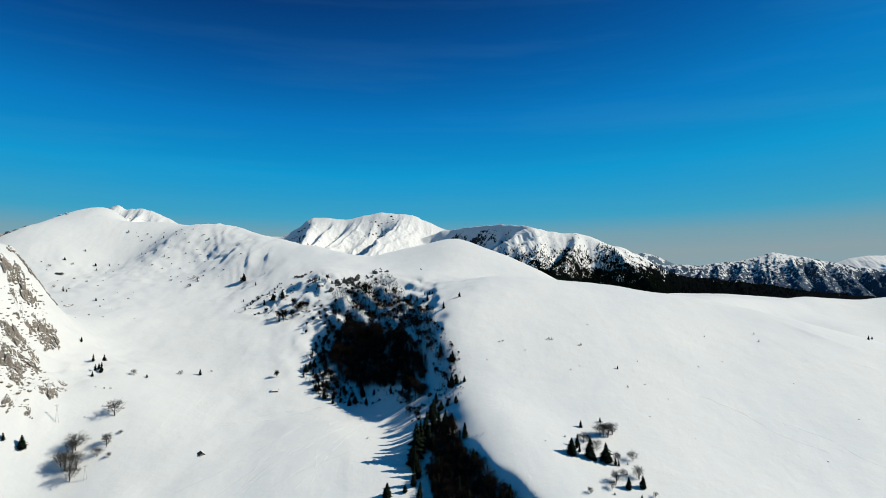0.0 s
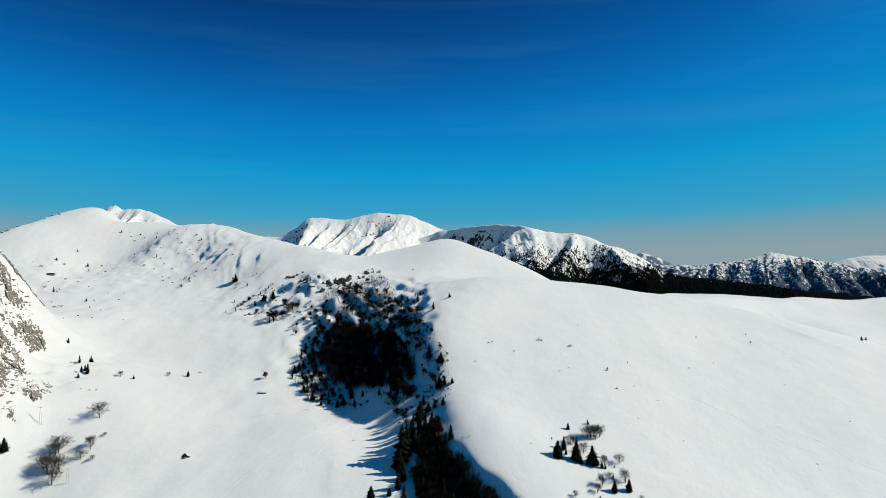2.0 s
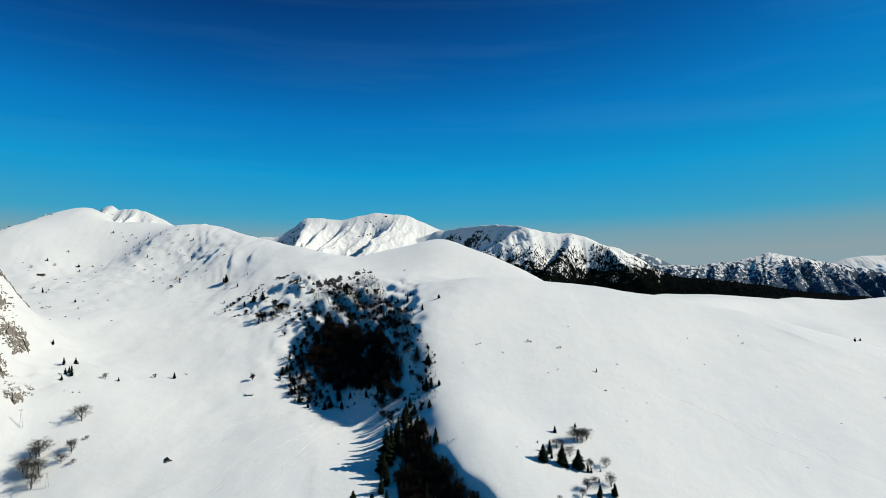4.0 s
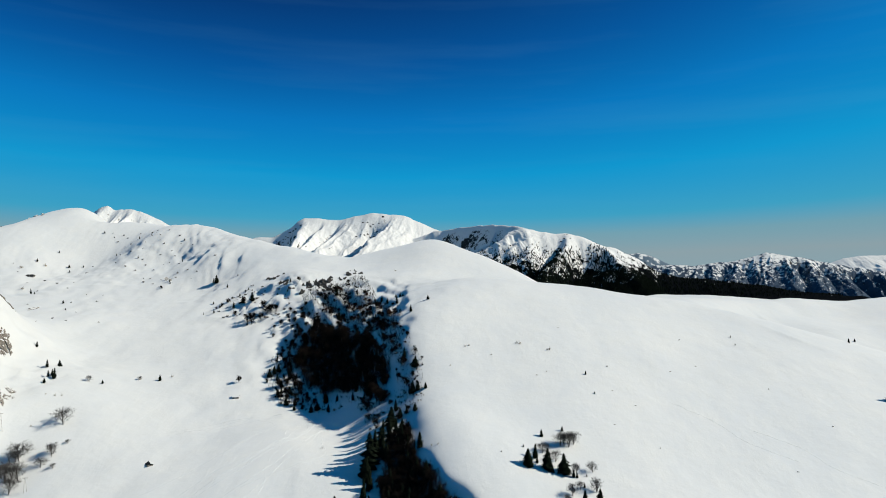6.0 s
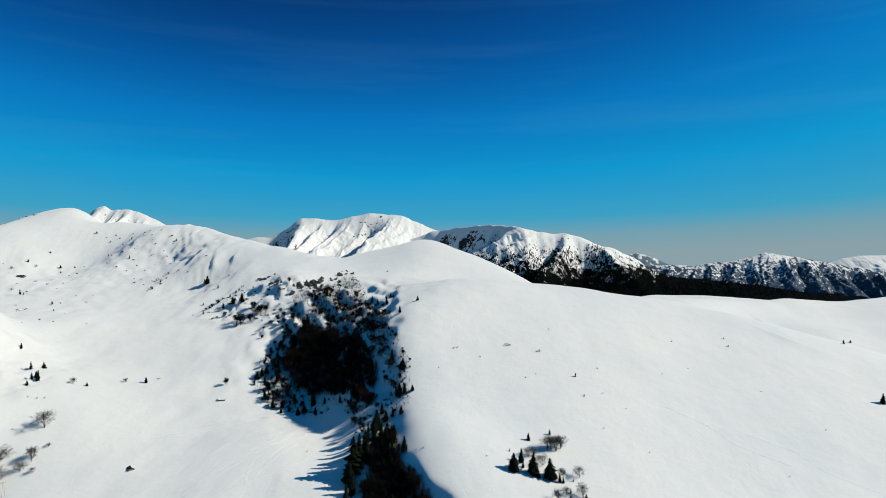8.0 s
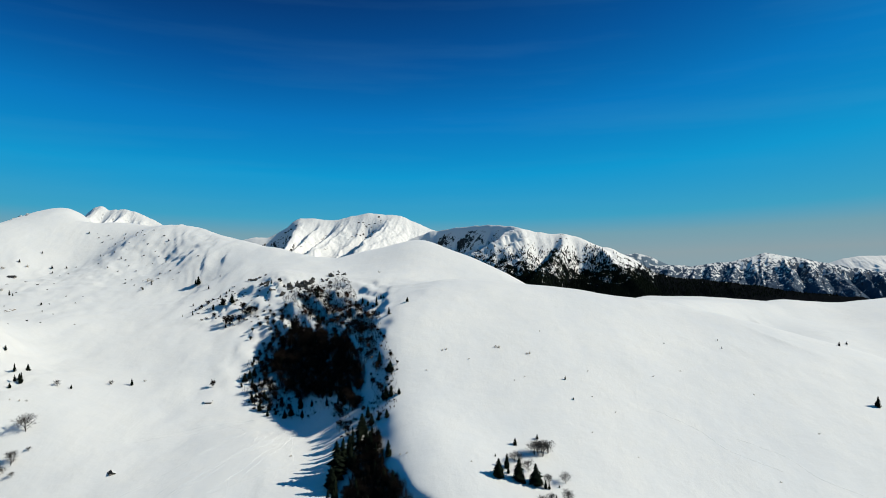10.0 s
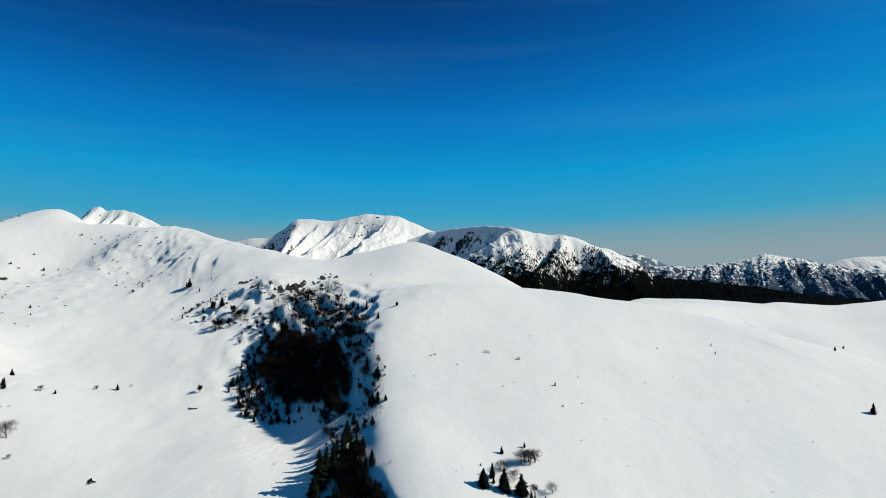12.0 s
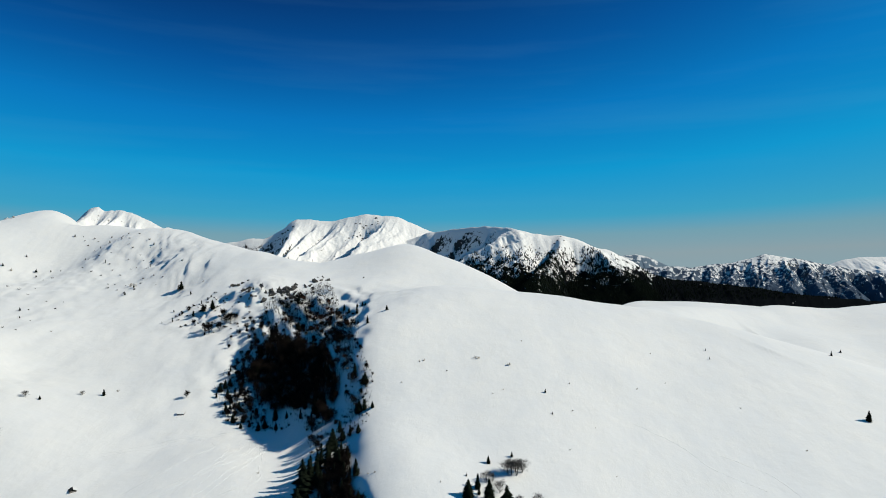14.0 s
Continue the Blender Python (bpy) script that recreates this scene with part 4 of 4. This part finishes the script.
for x, y in scatter(FRINGE, 35, 6, rnd):
    THICKS.put(x, y, rnd.uniform(3.5, 9), rnd, "leafless tree at the ragged edge of the wood", "wood in the hollow", 1.0)
for x, y in scatter(GULLY_WOOD, 62, 2.5, rnd):
    THICKS.put(x, y, rnd.uniform(5, 9), rnd, "leafless dark tree in the gully wood", "wood in the gully", 1.0)
for x, y in scatter(GULLY_WOOD, 30, 4, rnd):
    SPRUCES.put(x, y, rnd.uniform(5, 10), rnd, "dark spruce in the gully wood", "wood in the gully", 0.85)
for x, y in scatter(UPPER_BOWL, 40, 5, rnd):
    THICKS.put(x, y, rnd.uniform(2.5, 6), rnd, "low leafless tree among snowy crags", "trees among the crags", 1.0)
for x, y in scatter(HEATH, 46, 3.4, rnd):
    THICKS.put(x, y, rnd.uniform(3.5, 7), rnd, "dark leafless tree above the dense wood", "dark trees above the wood", 1.0)
for x, y in scatter(HEATH, 38, 3.8, rnd):
    RUSSETS.put(x, y, rnd.uniform(3, 5.5), rnd, "russet leafless tree above the dense wood", "russet trees of the hollow", 1.1)
for x, y in scatter(UPPER_BOWL, 40, 3, rnd):
    BUSHES.put(x, y, rnd.uniform(1.2, 2.6), rnd, "leafless shrub among snowy crags", "shrubs among the crags", 1.15)
for x, y in scatter(WOOD_EDGE, 26, 4, rnd):
    THICKS.put(x, y, rnd.uniform(2.5, 6), rnd, "low leafless tree in the blue shade beside the wood", "low trees beside the wood", 1.0)
for x, y in scatter(WOOD_EDGE, 35, 2.2, rnd):
    BUSHES.put(x, y, rnd.uniform(1.0, 2.4), rnd, "leafless shrub in the blue shade beside the wood", "shrubs beside the wood", 1.1)
for x, y in scatter(LOWER_BOWL, 24, 5, rnd):
    SPRUCES.put(x, y, rnd.uniform(3, 6.5), rnd, "young dark spruce at the foot of the wood", "young trees at the foot of the wood")
for x, y in scatter(LOWER_BOWL, 40, 3, rnd):
    BUSHES.put(x, y, rnd.uniform(1.2, 2.6), rnd, "leafless shrub at the foot of the wood", "shrubs at the foot of the wood", 1.0)
for x, y in scatter(LEFT_BOWL, 64, 3, rnd):
    BUSHES.put(x, y, rnd.uniform(1.0, 2.6), rnd, "leafless shrub on the snow bank", "shrubs on the snow bank", 1.1)
for x, y in scatter(RIM, 14, 4.5, rnd):
    THICKS.put(x, y, rnd.uniform(2, 5), rnd, "low leafless tree on the bank beside the wood", "low trees on the bank", 0.9)
for x, y in scatter(RIM, 30, 2, rnd):
    BUSHES.put(x, y, rnd.uniform(0.8, 2.0), rnd, "leafless shrub on the bank beside the wood", "shrubs on the bank", 1.1)
for x, y in scatter(LINK, 9, 5, rnd):
    THICKS.put(x, y, rnd.uniform(3, 7), rnd, "leafless tree between the two woods", "trees between the woods", 1.0)
for x, y in scatter(LINK, 22, 2, rnd):
    BUSHES.put(x, y, rnd.uniform(1.2, 2.6), rnd, "leafless shrub between the two woods", "shrubs between the woods", 1.1)
for x, y in scatter(HIGH_SLOPE, 52, 7, rnd):
    BUSHES.put(x, y, rnd.uniform(0.8, 2.2), rnd, "dark low shrub on the high snow slope", "shrubs of the high slope", 1.1)
for x, y in scatter(WEST_SLOPE, 26, 10, rnd):
    BUSHES.put(x, y, rnd.uniform(0.8, 2.0), rnd, "low shrub on the western snow slope", "shrubs of the western slope", 1.1)
for stand in (SPRUCES, BARES, THICKS, RUSSETS, BUSHES, TUFTS):
    stand.settle()


def thicket(name, poly, count, low, high, label, rnd):
    """Close undergrowth of thin bare stems and side twigs, one mesh."""
    verts, faces = [], []

    def rod(a, b, r):
        k = len(verts)
        for p, w in ((a, r), (b, r * 0.5)):
            verts.extend([(p[0] + w, p[1], p[2]), (p[0] - w * 0.5, p[1] + w * 0.87, p[2]), (p[0] - w * 0.5, p[1] - w * 0.87, p[2])])
        faces.extend([(k, k + 1, k + 4, k + 3), (k + 1, k + 2, k + 5, k + 4), (k + 2, k, k + 3, k + 5)])

    spots = scatter(poly, count, 0.7, rnd)
    grounds = height([p[0] for p in spots], [p[1] for p in spots]).tolist()
    for (x, y), z in zip(spots, grounds):
        h = rnd.uniform(low, high)
        lean = (rnd.gauss(0, 0.12) * h, rnd.gauss(0, 0.12) * h)
        foot, top = (x, y, z - 0.4), (x + lean[0], y + lean[1], z + h)
        rod(foot, top, 0.03 + 0.008 * h)
        for k in range(17):
            f, d = rnd.uniform(0.2, 1.0), rnd.uniform(0.12, 0.30) * h + 0.1
            t = rnd.uniform(0, 6.28)
            at = [p + (q - p) * f for p, q in zip(foot, top)]
            rod(at, (at[0] + d * math.cos(t), at[1] + d * math.sin(t), at[2] + d * rnd.uniform(0.1, 1.0)), 0.06)
    me = bpy.data.meshes.new(name)
    me.from_pydata(verts, [], faces)
    me.materials.append(TWIGS)
    return tagged(new(name, me), label, "undergrowth", kind="stuff")


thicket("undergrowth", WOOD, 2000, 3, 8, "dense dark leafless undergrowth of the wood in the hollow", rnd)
thicket("slope_undergrowth", UPPER_BOWL, 1500, 0.8, 3.2, "scattered leafless undergrowth on the craggy slope", rnd)
thicket("edge_undergrowth", WOOD_EDGE, 240, 0.7, 2.0, "low leafless undergrowth beside the wood", rnd)
thicket("bank_undergrowth", RIM, 220, 0.5, 1.6, "low leafless undergrowth on the bank beside the wood", rnd)
thicket("foot_undergrowth", LOWER_BOWL, 200, 0.6, 1.8, "low leafless undergrowth at the foot of the wood", rnd)
thicket("link_undergrowth", LINK, 110, 0.6, 2.0, "leafless undergrowth between the two woods", rnd)
thicket("heath_undergrowth", HEATH, 1200, 1.2, 3.8, "dense brown undergrowth above the wood", rnd)
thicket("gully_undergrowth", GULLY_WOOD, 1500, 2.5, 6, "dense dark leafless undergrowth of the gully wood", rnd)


# ---------------------------------------------------------------- rocks
def crag_material(name, lo, hi, bare=0.60):
    """Weathered limestone with snow lying on its ledges."""
    m, n, l, p = material(name, 0.95)
    grain = noise_node(n, l, 0.9, 8, 0.7)
    stone = ramp_node(n, l, grain.outputs[0], [(0.30, lo), (0.52, tuple((a + b) / 2 for a, b in zip(lo, hi))), (0.72, hi)])
    geo, split = n.new("ShaderNodeNewGeometry"), n.new("ShaderNodeSeparateXYZ")
    l.new(geo.outputs["Normal"], split.inputs[0])
    speck = noise_node(n, l, 0.5, 5, 0.7)
    add = n.new("ShaderNodeMath")
    add.operation = "MULTIPLY_ADD"
    l.new(speck.outputs[0], add.inputs[0])
    add.inputs[1].default_value = 1.0
    l.new(split.outputs[2], add.inputs[2])
    half = n.new("ShaderNodeMath")
    half.operation = "MULTIPLY"
    half.inputs[1].default_value = 0.5
    l.new(add.outputs[0], half.inputs[0])
    lie = ramp_node(n, l, half.outputs[0], [(bare, (0, 0, 0)), (bare + 0.03, (1, 1, 1))])
    out = mix_node(n, l, lie.outputs[0], stone.outputs[0], (0.585, 0.588, 0.58))
    l.new(out.outputs[2], p.inputs["Base Color"])
    l.new(bump_node(n, l, grain.outputs[0], 0.8, 0.5).outputs[0], p.inputs["Normal"])
    return m


PALE_CRAG = crag_material("pale_limestone", (0.05, 0.044, 0.038), (0.24, 0.21, 0.18))
DARK_CRAG = crag_material("dark_limestone", (0.02, 0.019, 0.018), (0.085, 0.078, 0.07), 0.68)


def outcrop(x, y, size, mat, label, group, rnd, turn, flat, upright=False):
    """A broken lump of layered rock sunk into the slope, turned along its layers."""
    bm = bmesh.new()
    bmesh.ops.create_icosphere(bm, subdivisions=3, radius=1.0)
    o = Vector((rnd.uniform(-50, 50), rnd.uniform(-50, 50), rnd.uniform(-50, 50)))
    for v in bm.verts:
        n = v.co.normalized()
        d = noise.noise(n * 1.3 + o) * 0.55 + noise.noise(n * 3.1 + o) * 0.42 + noise.noise(n * 7 + o) * 0.26
        v.co = n * (0.85 + d)
        v.co.z = v.co.z * 0.7 + 0.07 * round(v.co.z * 4)
    s = size * 0.5
    bmesh.ops.scale(bm, vec=(s * (1.1 if upright else 1.5), s * 0.7, s * flat), verts=bm.verts)
    ob = part("rock_outcrop", bm, mat)
    e = 3.0
    gxx = float(height(x + e, y) - height(x - e, y)) / (2 * e)
    gyy = float(height(x, y + e) - height(x, y - e)) / (2 * e)
    up = Vector((0, 0, 1)) if upright else Vector((-gxx, -gyy, 1)).normalized()
    ob.matrix_basis = Matrix.Translation((x, y, float(height(x, y)) - (0.55 if upright else 0.10) * s)) @ up.to_track_quat("Z", "Y").to_matrix().to_4x4() @ Matrix.Rotation(turn, 4, "Z")
    return tagged(ob, label, "rock", group)


for x, y, s in SPUR_ROCKS:
    for dx, dy, k in ((0, 0, 1.25), (2.2, 3.0, 0.7), (-1.5, -3.5, 0.65), (3.5, -2.0, 0.5), (5.0, 1.5, 0.35), (-3.5, 2.5, 0.35)):
        outcrop(x + dx * s / 8 + rnd.uniform(-1, 1), y + dy * s / 8 + rnd.uniform(-1, 1), s * k, PALE_CRAG,
                "pale layered limestone outcrop breaking through snow", "outcrops of the rocky spur", rnd, rnd.uniform(0.9, 1.4), 0.40)
for x, y, s in BAND_ROCKS:
    for k in range(3):
        outcrop(x + rnd.gauss(0, 2.5), y + rnd.gauss(0, 3), s * rnd.uniform(0.5, 1.25), DARK_CRAG, "dark limestone crag under a snow lip", "crags above the hollow",
                rnd, rnd.uniform(-0.4, 0.6), rnd.uniform(1.2, 1.8), True)

for x, y, s in SKYLINE_ROCKS:
    outcrop(x, y, s * 0.9, PALE_CRAG, "low rock with snow cap on the skyline", "rocks of the skyline", rnd, rnd.uniform(-0.3, 0.3), 0.5)


def stones(name, poly, count, lo, hi, mat, label, rnd):
    """Small broken stones strewn over a slope, one mesh."""
    bm = bmesh.new()
    spots = scatter(poly, count, 0.6, rnd)
    grounds = height([p[0] for p in spots], [p[1] for p in spots]).tolist()
    for (x, y), z in zip(spots, grounds):
        s = lo + (hi - lo) * rnd.random() ** 2.2
        got = bmesh.ops.create_icosphere(bm, subdivisions=1, radius=1.0)["verts"]
        a = rnd.uniform(0.2, 1.7)
        for v in got:
            c = v.co * rnd.uniform(0.7, 1.2)
            v.co = Vector((x + s * (c.x * math.cos(a) * 1.7 - c.y * math.sin(a)), y + s * (c.x * math.sin(a) * 1.7 + c.y * math.cos(a)), z + s * c.z * 0.8))
    return tagged(part(name, bm, mat), label, "stones", kind="stuff")


stones("scree", SPUR_FACE, 420, 0.12, 1.2, PALE_CRAG, "loose pale stones strewn over the snowy spur", rnd)
BROWN_CRAG = crag_material("brown_limestone", (0.06, 0.048, 0.036), (0.22, 0.175, 0.13), 0.66)
stones("broken_ledges", SPUR_FACE, 45, 0.4, 1.3, BROWN_CRAG, "broken brown ledges of the rocky spur", rnd)
stones("boulder_field", UPPER_BOWL, 70, 0.4, 1.2, DARK_CRAG, "dark broken stones on the shaded slope", rnd)


# ---------------------------------------------------------------- huts and poles
HUT_STONE = plain("hut_stone", (0.08, 0.077, 0.075), (0.18, 0.17, 0.16), 1.5)
HUT_ROOF = plain("hut_roof_slate", (0.02, 0.02, 0.021), (0.05, 0.05, 0.05), 2.0)
GREY_WOOD = plain("weathered_wood", (0.26, 0.25, 0.24), (0.42, 0.40, 0.38), 3.0)


def block(bm, lo, hi, bevel=0.03):
    got = bmesh.ops.create_cube(bm, size=1)["verts"]
    for v in got:
        v.co = Vector([(a + b) / 2 + c * (b - a) for a, b, c in zip(lo, hi, v.co)])
    edges = list({e for v in got for e in v.link_edges})
    bmesh.ops.bevel(bm, geom=edges, offset=bevel, segments=1, affect="EDGES")


def hut(x, y, long, wide, tall, turn, snow_cover, label):
    """A low stone alpine hut, half buried, with a pitched slate roof under partial snow."""
    top = new("alpine_hut")
    bm = bmesh.new()
    block(bm, (-long / 2, -wide / 2, -1.5), (long / 2, wide / 2, tall))
    part("wall", bm, HUT_STONE, top)
    for side, name in ((-1, "roof"), (1, "roof")):
        bm = bmesh.new()
        a = [(-long / 2 - 0.3, side * (wide / 2 + 0.3), tall - 0.1), (long / 2 + 0.3, side * (wide / 2 + 0.3), tall - 0.1),
             (long / 2 + 0.3, 0, tall + wide * 0.32), (-long / 2 - 0.3, 0, tall + wide * 0.32)]
        vs = [bm.verts.new(p) for p in a] + [bm.verts.new((p[0], p[1], p[2] + 0.15)) for p in a]
        for f in ((0, 1, 2, 3), (7, 6, 5, 4), (0, 4, 5, 1), (1, 5, 6, 2), (2, 6, 7, 3), (3, 7, 4, 0)):
            bm.faces.new([vs[i] for i in f])
        part(name, bm, HUT_ROOF if (side < 0) != (snow_cover > 0.5) or snow_cover < 0.1 else SNOW, top)
    bm = bmesh.new()
    block(bm, (-0.4, -wide / 2 - 0.03, 0.0), (0.4, -wide / 2 + 0.02, min(1.7, tall)), 0.01)
    part("door", bm, GREY_WOOD, top)
    top.matrix_basis = Matrix.Translation((x, y, float(height(x, y)) - 0.2)) @ Matrix.Rotation(turn, 4, "Z")
    return tagged(top, label, "hut")


hut(*HUTS[0], 3.6, 3.0, 0.5, -0.9, 0.3, "small stone hut with dark roof, half buried in snow")
hut(*HUTS[1], 4.2, 2.6, 0.5, 0.1, 0.9, "snow-covered low hut roof on the valley floor")
hut(*HUTS[2], 8.0, 4.5, 0.9, 0.1, 0.2, "far dark-roofed farm hut in drifted snow")


def utility_pole(x, y, h, turn):
    top = new("utility_pole")
    for s in (-1, 1):
        bm = bmesh.new()
        limb(bm, (s * 0.75, 0, -0.8), (s * 0.12, 0, h), 0.09, 0.06, 8)
        part("leg", bm, GREY_WOOD, top)
    bm = bmesh.new()
    block(bm, (-1.1, -0.07, h - 0.7), (1.1, 0.07, h - 0.5), 0.02)
    part("crossarm", bm, GREY_WOOD, top)
    for k in (0.35, 0.65):
        bm = bmesh.new()
        w = 0.75 + (0.12 - 0.75) * k
        block(bm, (-w, -0.05, h * k - 0.06), (w, 0.05, h * k + 0.06), 0.02)
        part("brace", bm, GREY_WOOD, top)
    for s in (-0.95, 0, 0.95):
        bm = bmesh.new()
        limb(bm, (s, 0, h - 0.5), (s, 0, h - 0.2), 0.06, 0.04, 6)
        part("insulator", bm, GREY_WOOD, top)
    top.matrix_basis = Matrix.Translation((x, y, float(height(x, y)))) @ Matrix.Rotation(turn, 4, "Z")
    return tagged(top, "thin grey timber utility pole standing in snow", "utility pole", "line of utility poles")


for x, y, h in POLES:
    utility_pole(x, y, h, 0.6)


# ---------------------------------------------------------------- ski tracks
TRODDEN = plain("packed_snow", (0.60, 0.612, 0.61), (0.66, 0.664, 0.655), 1.2, 0.8, 0.2, 0.1)


def ski_track(points, wide, deep, label, group, wander=0.0, seed=0):
    """A shallow groove pressed into the snow, with a low berm on either side, along a smooth line."""
    p = np.array(points, float)
    k = np.linspace(0, len(p) - 1, 30 * (len(p) - 1))
    x, y = np.interp(k, np.arange(len(p)), p[:, 0]), np.interp(k, np.arange(len(p)), p[:, 1])
    for _ in range(40):
        x[1:-1], y[1:-1] = (x[:-2] + 2 * x[1:-1] + x[2:]) / 4, (y[:-2] + 2 * y[1:-1] + y[2:]) / 4
    x = x + wander * fractal(k * 1.3, k * 0 + seed, seed, 3)
    d = np.stack([np.gradient(x), np.gradient(y)], 1)
    d /= np.linalg.norm(d, axis=1)[:, None]
    cols = []
    for f, h in ((-1.0, -0.05), (-0.55, deep), (0.0, 0.015), (0.55, deep), (1.0, -0.05)):
        cx, cy = x - d[:, 1] * f * wide / 2, y + d[:, 0] * f * wide / 2
        cols.append(np.stack([cx, cy, height(x, y) + h + 0.03], 1))
    g = np.stack(cols, 1)
    ob = sheet("ski_track", g[..., 0], g[..., 1], g[..., 2], TRODDEN)
    return tagged(ob, label, "ski track", group)


for k in range(10):
    a = rnd.uniform(-130, -40)
    b = min(a + rnd.uniform(-5, 50), -48)
    ski_track([(a - rnd.uniform(5, 35), rnd.uniform(268, 285)), (a - rnd.uniform(-10, 18), rnd.uniform(295, 315)), (b, rnd.uniform(330, 352)), (b + rnd.uniform(-15, 15), rnd.uniform(355, 380))],
              0.35, 0.004, "faint old ski track across the snowy valley floor", "ski tracks of the valley", 2.5, k)
for k in range(3):
    a = rnd.uniform(-190, -110)
    ski_track([(a, rnd.uniform(345, 360)), (a + 35, rnd.uniform(362, 372)), (a + 75, rnd.uniform(370, 385)), (a + 110, rnd.uniform(375, 395))],
              0.4, 0.006, "faint old ski track across the snowy valley floor", "ski tracks of the valley", 1.5, 40 + k)
for k in range(2):
    a, y0 = (150, 190)[k], (330, 312)[k]
    ski_track([(a, y0), (a + 18, y0 - 9), (a + 27, y0 - 27), (a + 48, y0 - 40)],
              0.35, 0.02, "faint winding track on the open snow slope", "tracks of the open slope", 2.0, 60 + k)
